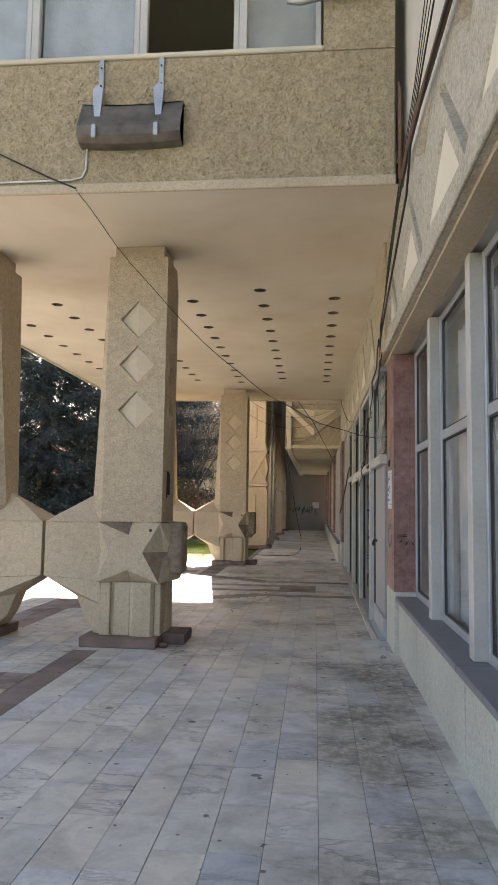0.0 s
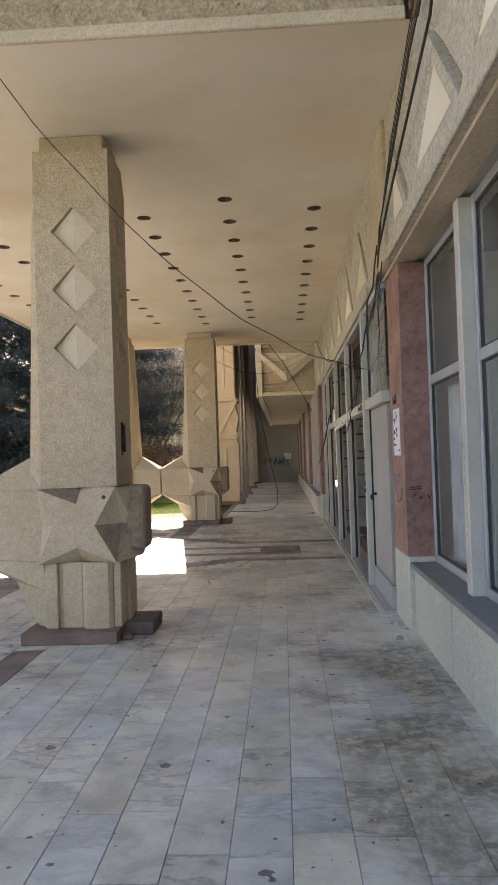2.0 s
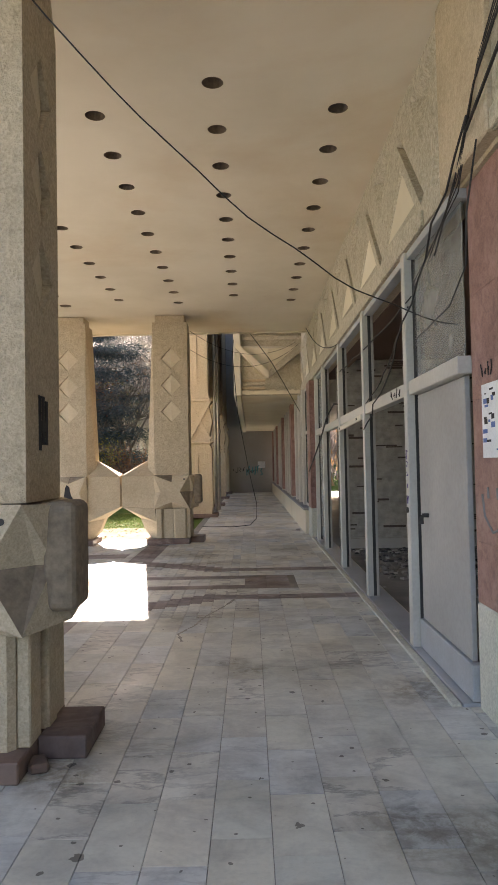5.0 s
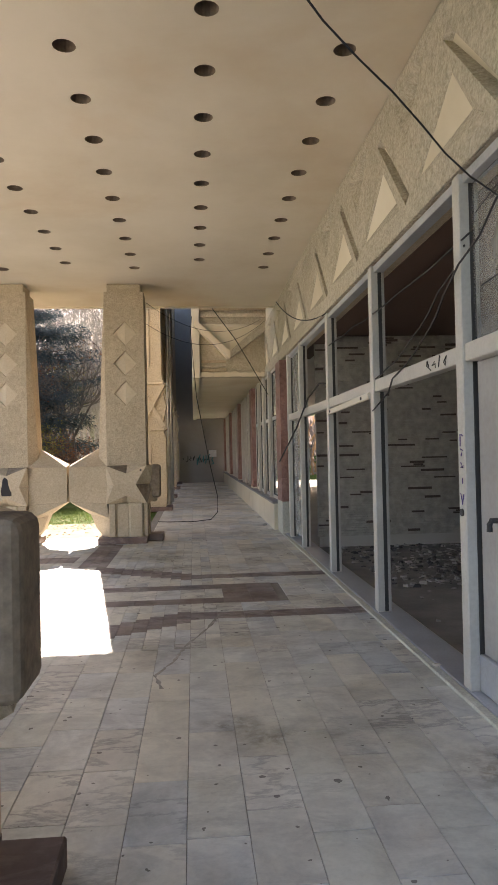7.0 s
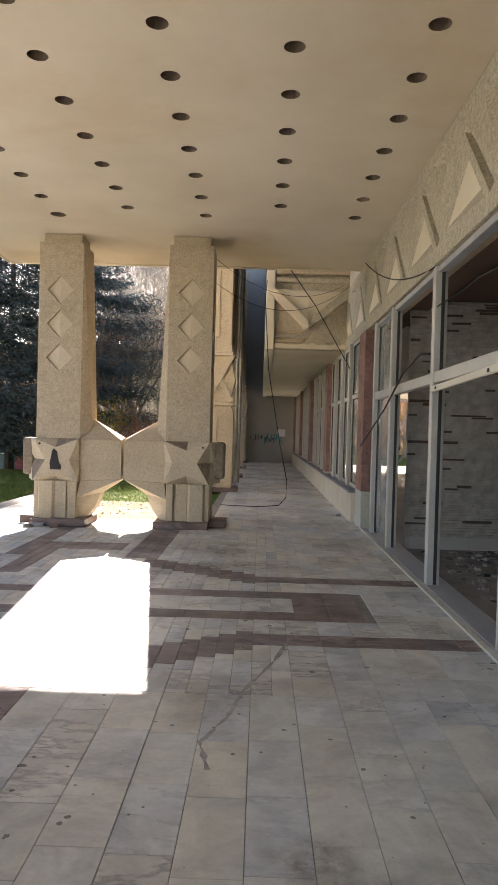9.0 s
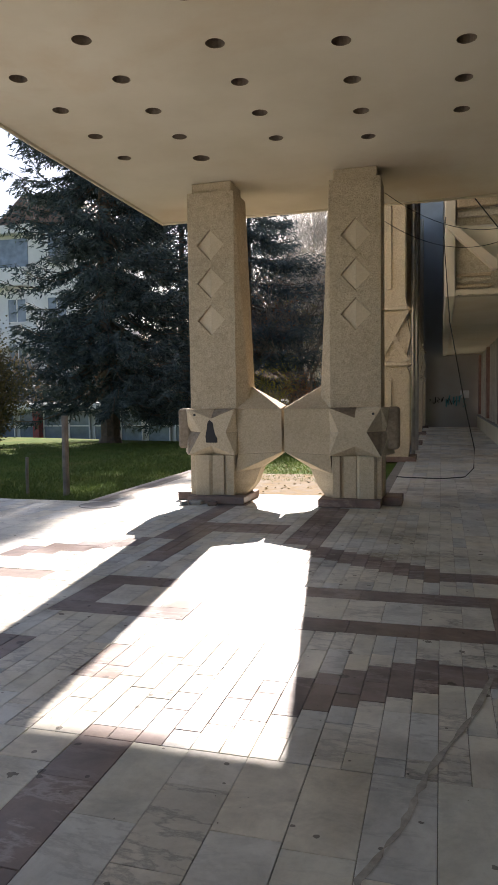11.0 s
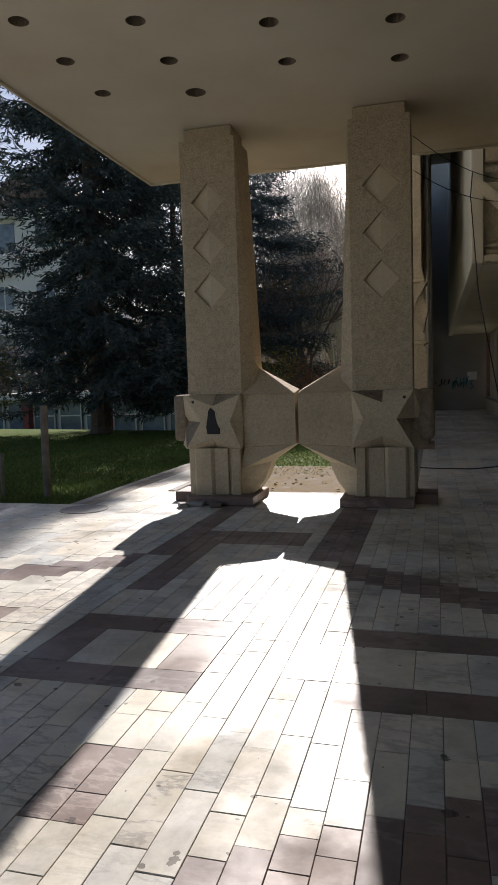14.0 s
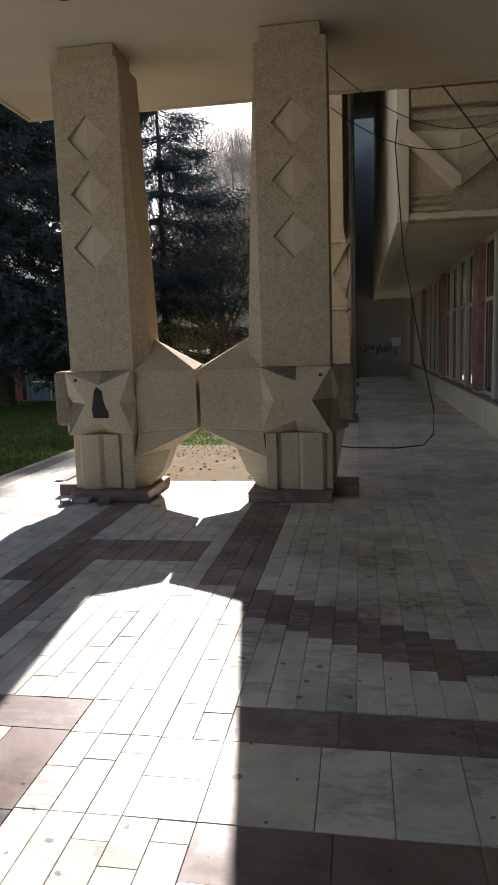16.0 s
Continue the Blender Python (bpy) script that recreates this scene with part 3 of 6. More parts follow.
def stone_kerb():
    bm = bmesh.new()
    box(bm, -60, -5.02, 16.0, 16.1, -0.3, -0.002, 0.01)
    box(bm, -5.12, -5.004, 16.1, 24.0, -0.3, -0.002, 0.01)
    box(bm, -4.306, -4.2, 17.3, 24.0, -0.3, -0.002, 0.01)
    box(bm, -4.2, -1.75, 17.204, 17.3, -0.3, -0.004, 0.01)
    return solid("kerb", bm, M_STONE_GREY, "low worn concrete kerb along the lawn", "kerb")


stone_kerb()


# ---- canopy storey over the walkway ----
def make_ceiling():
    rows = [(-4.0, 15.33), (-3.15, 15.61), (-2.17, 15.27), (-1.205, 15.53), (-0.25, 15.095), (0.715, 15.49)]
    bm = bmesh.new()
    holes = []
    for hx, hy in rows:
        for k in range(10):
            y = hy - 0.695 * k
            if y < 8.7:
                continue
            r = 0.10 if (hx == -3.15 and k == 0) else 0.079
            holes.append([(hx + r * math.cos(6.2832 * j / 20), y + r * math.sin(6.2832 * j / 20)) for j in range(20)])
    outline = [(SLAB_W, SLAB_S), (1.2, SLAB_S), (1.2, SLAB_N), (SLAB_W, SLAB_N)]
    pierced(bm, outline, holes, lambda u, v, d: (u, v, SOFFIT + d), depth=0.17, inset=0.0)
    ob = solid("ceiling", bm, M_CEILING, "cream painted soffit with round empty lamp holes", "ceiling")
    # Shade inside the lamp holes is painted: near-black backs, dark walls.
    ob.data.materials.append(M_GASKET_SHADE)
    ob.data.materials.append(M_STAIN_SHADE)
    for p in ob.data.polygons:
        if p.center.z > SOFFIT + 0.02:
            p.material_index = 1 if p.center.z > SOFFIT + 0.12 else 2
    return ob


make_ceiling()

bm = bmesh.new()
box(bm, SLAB_W + 0.02, 1.2, SLAB_S + 0.25, SLAB_N - 0.02, SOFFIT + 0.31, SOFFIT + 0.42)
solid("storey_slab", bm, M_CREAM, "concrete floor slab over the walkway", "slab")

bm = bmesh.new()
box(bm, SLAB_W - 0.03, SLAB_W, SLAB_S, SLAB_N + 0.03, SOFFIT - 0.035, SOFFIT + 0.10, 0.006)
box(bm, SLAB_W, 1.2, SLAB_N, SLAB_N + 0.03, SOFFIT - 0.035, SOFFIT + 0.10, 0.006)
solid("trim", bm, M_CREAM, "narrow cream drip edge round the soffit", "trim")
bm = bmesh.new()
box(bm, SLAB_W, 1.14, SLAB_S - 0.035, SLAB_S - 0.001, SOFFIT - 0.015, SOFFIT + 0.075, 0.008)
solid("trim", bm, M_PILLAR_SMOOTH, "pale chipped drip edge under the parapet", "trim")


def make_parapet():
    """South parapet with raised chips of stone in the render."""
    bm = bmesh.new()
    box(bm, SLAB_W, 1.14, SLAB_S, SLAB_S + 0.24, SOFFIT + 0.078, 5.43, 0.012)
    box(bm, 0.52, 1.14, SLAB_S, SLAB_S + 0.24, 5.43, 7.4)
    rng = random.Random(3)
    for _ in range(520):
        x, z = rng.uniform(-3.0, 1.1), rng.uniform(SOFFIT + 0.12, 5.38)
        a, l, w = rng.uniform(0.4, 2.6), rng.uniform(0.03, 0.075), rng.uniform(0.006, 0.014)
        dx, dz = math.cos(a), math.sin(a)
        y = SLAB_S - 0.001
        p = [(x - dx * l / 2, y, z - dz * l / 2), (x - dz * w, y, z + dx * w), (x + dx * l / 2, y, z + dz * l / 2), (x + dz * w, y, z - dx * w)]
        v = [bm.verts.new(q) for q in p]
        top = bm.verts.new((x + dz * w * 0.4, y - rng.uniform(0.006, 0.014), z))
        for i in range(4):
            bm.faces.new((v[i], v[(i + 1) % 4], top))
    ob = solid("wall_parapet", bm, M_PARAPET, "rough sandy rendered parapet of the upper storey", "wall")
    cap = one_box(SLAB_W, 0.52, SLAB_S - 0.02, SLAB_S + 0.27, 5.432, 5.475, 0.01)
    solid("window_sill", cap, M_CREAM, "thin chipped sill under the upper windows", "sill")
    return ob


make_parapet()


def upper_windows():
    edges = [0.50, -0.24, -1.16, -2.19, -3.2, -4.2, SLAB_W + 0.02]
    for i, (b, a) in enumerate(zip(edges, edges[1:])):
        w = thing("window_upper", "upper storey window with pale aluminium frame", "window", (0, 0, 0), kind="structure")
        y0, y1 = SLAB_S + 0.08, SLAB_S + 0.15
        part("window_frame", one_box(a, a + 0.07, y0, y1, 5.476, 7.3, 0.004), M_FRAME, w)
        part("window_frame", one_box(b - 0.05, b - 0.002, y0, y1, 5.476, 7.3, 0.004), M_FRAME, w)
        part("window_frame", one_box(a + 0.072, b - 0.052, y0, y1, 5.476, 5.53, 0.004), M_FRAME, w)
        if i != 1:
            pane = part("pane", one_box(a + 0.072, b - 0.052, y0 + 0.03, y0 + 0.036, 5.532, 7.3), M_GLASS, w)
            pane.visible_shadow = False
            if i != 1:
                part("blind", one_box(a + 0.06, b - 0.04, y0 + 0.14, y0 + 0.15, 5.48, 7.3), M_CURTAIN if i > 1 else M_ROOM, w, "drawn pale blind")


upper_windows()
bm = bmesh.new()
box(bm, SLAB_W, SLAB_W + 0.2, SLAB_S + 0.242, SLAB_N, SOFFIT + 0.42, 7.4)
box(bm, SLAB_W + 0.2, 1.2, SLAB_N - 0.2, SLAB_N, SOFFIT + 0.42, 7.4)
box(bm, SLAB_W, 1.2, SLAB_S, SLAB_N, 7.402, 7.7)
box(bm, SLAB_W + 0.2, 1.2, SLAB_S + 3.0, SLAB_S + 3.1, SOFFIT + 0.42, 7.4)
solid("wall_upper", bm, M_CREAM, "plain cream walls and roof of the upper storey", "wall")


# ---- twin pillars ----
def diamond(cx, cz, hw, hh):
    return [(cx - hw, cz), (cx, cz - hh), (cx + hw, cz), (cx, cz + hh)]


def shaft(side):
    """A pillar shaft; side +1 stands to the east of the pair's middle. Front face lies at y = 0."""
    bm = bmesh.new()
    z0, z1 = 1.245, 4.05
    D = 0.58
    dia = [(z, 0.20) for z in (3.375, 2.89, 2.405)]
    pierced(bm, [(0.62, z0), (1.25, z0), (1.25, z1), (0.62, z1)], [diamond(0.945, z, 0.19, 0.20) for z, _ in dia],
            lambda u, v, d: (side * u, d, v), 0.05, 0.05, 0.03)
    pierced(bm, [(0.0, z0), (D, z0), (D, z1 - 0.22), (D - 0.10, z1), (0.0, z1)], [diamond(D / 2, z, 0.17, 0.20) for z, _ in dia],
            lambda u, v, d: (side * (1.25 - d), u, v), 0.05, 0.05, 0.03)
    def V(x, y, z):
        return bm.verts.new((side * x, y, z))
    bm.faces.new((V(0.62, 0, z1), V(0.62, 0, z0), V(0.47, 0.15, z0)))
    bm.faces.new((V(0.62, 0, z1), V(0.47, 0.15, z0), V(0.47, D - 0.15, z0), V(0.62, D, z1)))
    bm.faces.new((V(0.62, D, z1), V(0.47, D - 0.15, z0), V(0.62, D, z0)))
    bm.faces.new((V(0.62, D, z0), V(1.25, D, z0), V(1.25, D, z1 - 0.22), V(1.25, D - 0.10, z1), V(0.62, D, z1)))
    bm.faces.new((V(0.62, 0, z1), V(1.25, 0, z1), V(1.25, D - 0.10, z1), V(0.62, D, z1)))
    bm.faces.new((V(0.62, 0, z0), V(1.25, 0, z0), V(1.25, D, z0), V(0.62, D, z0), V(0.47, D - 0.15, z0), V(0.47, 0.15, z0)))
    bmesh.ops.remove_doubles(bm, verts=bm.verts, dist=0.0005)
    bmesh.ops.recalc_face_normals(bm, faces=bm.faces)
    return bm


def star_block(side):
    """Faceted block with a four-pointed star on its front, and a bulging outer side."""
    bm = bmesh.new()
    x0, x1, z0, z1 = 0.615, 1.26, 0.635, 1.243
    xm, zm, f = (x0 + x1) / 2, (z0 + z1) / 2, -0.10
    w, h = (x1 - x0) / 2, (z1 - z0) / 2
    def V(x, y, z):
        return bm.verts.new((side * x, y, z))
    A, B, C, E = V(x0, f, z0), V(x1, f, z0), V(x1, f, z1), V(x0, f, z1)
    il, ir, ib, it = V(xm - w * 0.62, f, zm), V(xm + w * 0.45, f, zm), V(xm, f, zm - h * 0.58), V(xm, f, zm + h * 0.58)
    ml, mr, mb, mt = V(x0, f + 0.12, zm), V(x1 + 0.005, f + 0.19, zm), V(xm, f + 0.15, z0), V(xm, f + 0.15, z1)
    bm.faces.new((A, ib, B, ir, C, it, E, il))
    for n, (c1, i, c2, m) in enumerate(((A, il, E, ml), (B, ir, C, mr), (A, ib, B, mb), (E, it, C, mt))):
        # Darker halves at right and top: stain and side shade put into colour.
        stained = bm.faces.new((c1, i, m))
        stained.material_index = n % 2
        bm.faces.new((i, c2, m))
    # outer side
    o1, o2 = V(x1 + 0.15, f + 0.30, z0 + 0.02), V(x1 + 0.15, f + 0.30, z1 - 0.02)
    om = V(x1 + 0.085, f + 0.22, zm)
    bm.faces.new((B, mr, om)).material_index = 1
    bm.faces.new((B, om, o1))
    bm.faces.new((mr, C, om))
    bm.faces.new((C, o2, om))
    p1, p2 = V(x1 + 0.11, f + 0.62, z0 + 0.02), V(x1 + 0.11, f + 0.62, z1 - 0.02)
    pm = V(x1 + 0.07, f + 0.46, zm)
    bm.faces.new((o1, om, pm))
    bm.faces.new((om, o2, pm))
    bm.faces.new((o1, pm, p1))
    bm.faces.new((pm, o2, p2))
    bm.faces.new((p1, pm, p2))
    q1, q2 = V(x1 - 0.02, 0.66, z0), V(x1 - 0.02, 0.66, z1)
    r1, r2 = V(x0, 0.66, z0), V(x0, 0.66, z1)
    bm.faces.new((p1, p2, q2, q1))
    bm.faces.new((q1, q2, r2, r1))
    bm.faces.new((A, ml, E, r2, r1))
    bm.faces.new((E, mt, C, o2, p2, q2, r2))
    bm.faces.new((A, mb, B, o1, p1, q1, r1))
    bmesh.ops.recalc_face_normals(bm, faces=bm.faces)
    return bm


def base_block(side):
    bm = bmesh.new()
    def bx(a, b, *rest):
        box(bm, min(side * a, side * b), max(side * a, side * b), *rest)
    bx(0.66, 1.24, 0.0, 0.56, 0.10, 0.634)
    bx(0.645, 0.75, -0.045, 0.2, 0.10, 0.634, 0.008)
    bx(0.79, 0.955, -0.03, 0.1, 0.10, 0.634, 0.008)
    prism(bm, [(side * 0.955, -0.028), (side * 0.99, -0.055), (side * 1.17, -0.055), (side * 1.20, -0.02), (side * 1.20, 0.1), (side * 0.955, 0.1)], 'z', 0.10, 0.634)
    bx(1.20, 1.265, -0.01, 0.16, 0.10, 0.634, 0.008)
    bx(1.22, 1.285, 0.22, 0.36, 0.10, 0.634, 0.008)
    bx(1.22, 1.27, 0.40, 0.56, 0.10, 0.634, 0.008)
    return bm


def half_beam(side):
    """Half of the tie between the pillars: panel, pyramid top and splayed haunch."""
    bm = bmesh.new()
    x0 = 0.018
    prism(bm, [(side * x0, 0.675), (side * 0.612, 0.64), (side * 0.612, 1.235), (side * x0, 1.235)], 'y', 0.02, 0.56)
    a = [bm.verts.new((side * x, y, 1.236)) for x, y in ((x0, 0.0), (0.63, 0.0), (0.63, 0.58), (x0, 0.58))]
    b1, b2 = bm.verts.new((side * 0.47, 0.29, 1.53)), bm.verts.new((side * 0.63, 0.29, 1.53))
    v0 = bm.verts.new((side * x0, 0.29, 1.275))
    for fc in ((a[0], a[1], b2, b1), (a[0], b1, v0), (a[3], v0, b1), (a[2], a[3], b1, b2), (a[1], a[2], b2), (a[0], v0, a[3]), (a[0], a[3], a[2], a[1])):
        bm.faces.new(fc)
    top = [(x0, 0.0), (0.61, 0.0), (0.61, 0.58), (x0, 0.58)]
    # haunch: wide above, drawn in below
    ring1 = [bm.verts.new((side * x, y, z)) for x, y, z in ((0.03, 0.03, 0.67), (0.61, 0.03, 0.637), (0.61, 0.55, 0.637), (0.03, 0.55, 0.67))]
    ring2 = [bm.verts.new((side * x, y, z)) for x, y, z in ((0.33, 0.16, 0.46), (0.645, -0.01, 0.40), (0.645, 0.55, 0.40), (0.33, 0.42, 0.46))]
    ring3 = [bm.verts.new((side * x, y, z)) for x, y, z in ((0.42, 0.16, 0.24), (0.66, 0.0, 0.24), (0.66, 0.55, 0.24), (0.42, 0.42, 0.24))]
    ring4 = [bm.verts.new((side * x, y, z)) for x, y, z in ((0.54, 0.1, 0.10), (0.66, 0.0, 0.10), (0.66, 0.55, 0.10), (0.54, 0.48, 0.10))]
    for ra, rb in ((ring1, ring2), (ring2, ring3), (ring3, ring4)):
        for i in range(4):
            bm.faces.new((ra[i], ra[(i + 1) % 4], rb[(i + 1) % 4], rb[i]))
    bm.faces.new(ring1)
    bm.faces.new(ring4[::-1])
    bmesh.ops.recalc_face_normals(bm, faces=bm.faces)
    return bm


def twin_pillar():
    t = thing("twin_pillar", "pair of sandy concrete pillars joined by a low faceted tie beam", "pillar", group="twin pillars along the walkway")
    for side in (1, -1):
        sh = part("shaft", shaft(side), [M_PILLAR, M_PILLAR_FACE], t)
        for p in sh.data.polygons:
            c = p.center
            if (0.01 < c.y < 0.055 and p.normal.y < -0.8) or (1.195 < abs(c.x) < 1.24 and abs(p.normal.x) > 0.8):
                p.material_index = 1
        star = part("star_block", star_block(side), [M_PILLAR_SMOOTH, M_STAIN_SHADE], t, "block carved with a four-pointed star")
        part("boss", one_box(min(side * 1.30, side * 1.468), max(side * 1.30, side * 1.468), 0.06, 0.36, 0.71, 1.246, 0.045, 3), M_STAIN_SHADE, t, "dark stained rounded boss")
        # No hole is cut: a black disc paints its inner shade.
        part("hole", tube(bmesh.new(), [(side * 1.165, -0.1035, 1.165), (side * 1.165, -0.08, 1.165)], 0.017, 9), M_GASKET_SHADE, star, "small black disc painted as the dark of a drilled hole")
        part("base", base_block(side), M_PILLAR_SMOOTH, t)
        part("tie_beam", half_beam(side), M_PILLAR_SMOOTH, t)
        bm = bmesh.new()
        box(bm, min(side * 0.66, side * 1.2), max(side * 0.66, side * 1.2), 0.05, 0.5, 4.05, 4.188, 0.01)
        part("capital", bm, M_PILLAR_SMOOTH, t)
        p = bmesh.new()
        box(p, min(side * 0.48, side * 1.26), max(side * 0.48, side * 1.26), -0.17, 0.60, 0.0, 0.10, 0.008)
        box(p, min(side * 1.262, side * 1.50), max(side * 1.262, side * 1.50), 0.10, 0.52, 0.0, 0.11, 0.008)
        part("plinth", p, M_PLINTH, t, "dark red stone plinth, chipped")
    return t


pair = twin_pillar()
pair.location = (-2.345, 7.20, 0)
copy_thing(pair, pose(-2.40, 16.44, 0))


# ---- east facade ----
def recess(bm, hole, deep, depth, x):
    """A hole's sloping sides and its back; deep holds the back's corners, one for each of the hole's."""
    rim = [bm.verts.new((x, *p)) for p in hole]
    low = [bm.verts.new((x + d, *p)) for p, d in zip(deep, depth)]
    n = len(hole)
    for i in range(n):
        bm.faces.new((rim[i], rim[(i + 1) % n], low[(i + 1) % n], low[i]))
    for i in range(1, n - 1):
        bm.faces.new((low[0], low[i], low[i + 1])).material_index = 1


def face_with_holes(bm, outline, holes, x):
    pts, edges = [], []
    for ring in [outline] + [h for h, _, _ in holes]:
        k = len(pts)
        pts += [Vector(p) for p in ring]
        edges += [(k + i, k + (i + 1) % len(ring)) for i in range(len(ring))]
    vs, _, fs, _, _, _ = delaunay_2d_cdt(pts, edges, [], 1, 1e-5)

    def inside(p, ring):
        hit = False
        for i in range(len(ring)):
            (y1, z1), (y2, z2) = ring[i], ring[i - 1]
            if (z1 > p[1]) != (z2 > p[1]) and p[0] < (y2 - y1) * (p[1] - z1) / (z2 - z1) + y1:
                hit = not hit
        return hit
    bv = [bm.verts.new((x, v.x, v.y)) for v in vs]
    for f in fs:
        c = sum((vs[i] for i in f), Vector((0, 0))) / len(f)
        if inside(c, outline) and not any(inside(c, h) for h, _, _ in holes):
            bm.faces.new([bv[i] for i in f])
    for hole, deep, depth in holes:
        recess(bm, hole, deep, depth, x)
    n = len(outline)
    for i in range(n):
        a, b = outline[i], outline[(i + 1) % n]
        bm.faces.new([bm.verts.new(q) for q in ((x, *a), (x, *b), (1.38, *b), (1.38, *a))])


def frieze():
    """Leaning cast panels: a large triangle, a slanting slot and a hanging triangle each."""
    fr = thing("wall_frieze", "cast concrete frieze of triangular recesses above the windows", "wall", kind="structure")
    X, LO, HI = 1.20, 3.03, 4.186

    def panel(apex, P, k=1.0, south=None, north=None):
        def Q(*pts):
            out = []
            for y, z in pts:
                y = apex + y * k
                if south is not None:
                    y = max(y, south)
                if north is not None:
                    y = min(y, north)
                out.append((y, z))
            return out
        g = 0.004
        low_n, top_n = 0.82, 0.12
        out = [(low_n - P / k, LO), (low_n - g, LO), (top_n - g, HI), (top_n - P / k, HI)]
        if south is not None:
            zc = LO + (apex + (low_n - P / k) * k - south) / (0.70 * k) * (HI - LO)
            outline = Q(out[0], out[1], out[2]) + [(south, HI), (south, zc)]
        elif north is not None:
            outline = Q(out[0], out[1]) + [(north, HI)] + Q(out[3])
        else:
            outline = Q(*out)
        tri = (Q((-0.48, 3.21), (0.62, 3.27), (0.0, 3.72)), Q((-0.17, 3.38), (0.57, 3.29), (-0.01, 3.69)), (0.07, 0.012, 0.02))
        if north is not None:
            c = (north - apex) / k - 0.09
            tri = (Q((-0.48, 3.21), (c, 3.24), (c, 3.60), (0.0, 3.72)), Q((-0.16, 3.36), (c - 0.03, 3.30), (c - 0.03, 3.56), (-0.01, 3.69)), (0.07, 0.03, 0.03, 0.03))
        slot = (Q((-0.70, 3.25), (-0.61, 3.20), (0.09, 3.94), (0.0, 3.98)), Q((-0.65, 3.27), (-0.61, 3.23), (0.05, 3.91), (0.0, 3.94)), (0.11, 0.11, 0.05, 0.05))
        up = (Q((-1.12, 4.11), (-0.64, 3.64), (-0.37, 4.05)), Q((-1.06, 4.09), (-0.68, 3.74), (-0.64, 3.99)), (0.012, 0.02, 0.11))
        bm = bmesh.new()
        face_with_holes(bm, outline, [tri, slot, up], X)
        a, b = outline[0][0], outline[1][0]
        box(bm, X - 0.022, X, a + 0.002, b - 0.002, LO, 3.14, 0.006)
        bmesh.ops.recalc_face_normals(bm, faces=bm.faces)
        part("panel", bm, [M_FRIEZE, M_FRIEZE_FLAT], fr)

    for j in range(8):
        panel(9.29 + 1.50 * j, 1.50, 1.0, 8.10 if j == 0 else None)
    for j in range(8):
        panel(7.02 - 1.42 * j, 1.42, 1.42 / 1.5, None, 7.265 if j == 0 else None)
    # plain pier over the pilaster, and the cut panel beside it
    bm = one_box(1.165, 1.38, 7.27, 8.095, LO, HI, 0.01)
    part("pier", bm, M_PILLAR_SMOOTH, fr, "plain smooth concrete pier")
    bm = bmesh.new()
    face_with_holes(bm, [(8.10, LO), (8.606, LO), (8.10, 3.865)], [([(8.15, 3.2), (8.42, 3.2), (8.15, 3.58)], [(8.18, 3.24), (8.36, 3.23), (8.17, 3.5)], (0.03, 0.03, 0.05))], X)
    bmesh.ops.recalc_face_normals(bm, faces=bm.faces)
    part("panel", bm, [M_FRIEZE, M_FRIEZE_FLAT], fr)
    return fr


frieze()

bm = bmesh.new()
box(bm, 1.385, 1.65, -3.0, 20.0, 3.03, 4.186)
box(bm, 1.24, 1.65, -3.0, 5.96, 4.19, 9.0)
box(bm, 1.24, 1.65, 5.96, 18.25, 4.19, 9.0)
box(bm, 1.24, 1.65, 18.25, 38.7, 4.19, 9.0)
box(bm, 1.225, 1.65, 20.25, 38.5, 3.0, 4.17)
box(bm, 1.225, 1.65, 17.9, 20.25, 3.0, 3.029)
solid("wall_east", bm, M_WHITE_PLASTER, "pale plastered upper wall of the building", "wall")
# Dark strip added to hide the lit wall underside behind the lintel.
solid("trim", one_box(1.412, 1.645, 7.9, 16.95, 2.995, 3.028), M_ROOM_CEIL, "dark brown strip added over the pale wall underside", "trim")
solid("lintel", one_box(1.24, 1.41, -3.0, 17.9, 3.0, 3.029), M_PILLAR_SMOOTH, "sandy concrete lintel over the windows", "lintel")


def low_wall(y0, y1, x, name, mat, label, top=0.515):
    bm = bmesh.new()
    box(bm, x + 0.035, x + 0.36, y0, y1, -0.05, top - 0.045)
    wall = solid(name, bm, mat, label, "wall")
    count = max(1, round((y1 - y0) / 0.62))
    for i in range(count):
        a, b = y0 + (y1 - y0) * i / count, y0 + (y1 - y0) * (i + 1) / count
        part("slab", one_box(x + 0.02 + 0.002 * (i % 3), x + 0.034, a + 0.002, b - 0.002, -0.02, top - 0.046, 0.003), mat, wall)
    n = max(1, int((y1 - y0) / 1.4))
    for i in range(n):
        a, b = y0 + (y1 - y0) * i / n, y0 + (y1 - y0) * (i + 1) / n
        bm = one_box(x - 0.01, x + 0.30, a + 0.003, b - 0.003, top - 0.043, top, 0.006)
        solid("window_sill", bm, M_SILL, "grey stone window sill slab, dusty", "sill")


low_wall(-3.0, 7.24, 1.28, "wall_low_south", M_SILLWALL, "low grey-green terrazzo wall under the windows", 0.56)
low_wall(17.62, 38.4, 1.03, "wall_low_north", M_CREAM, "low cream plastered wall under the far windows")


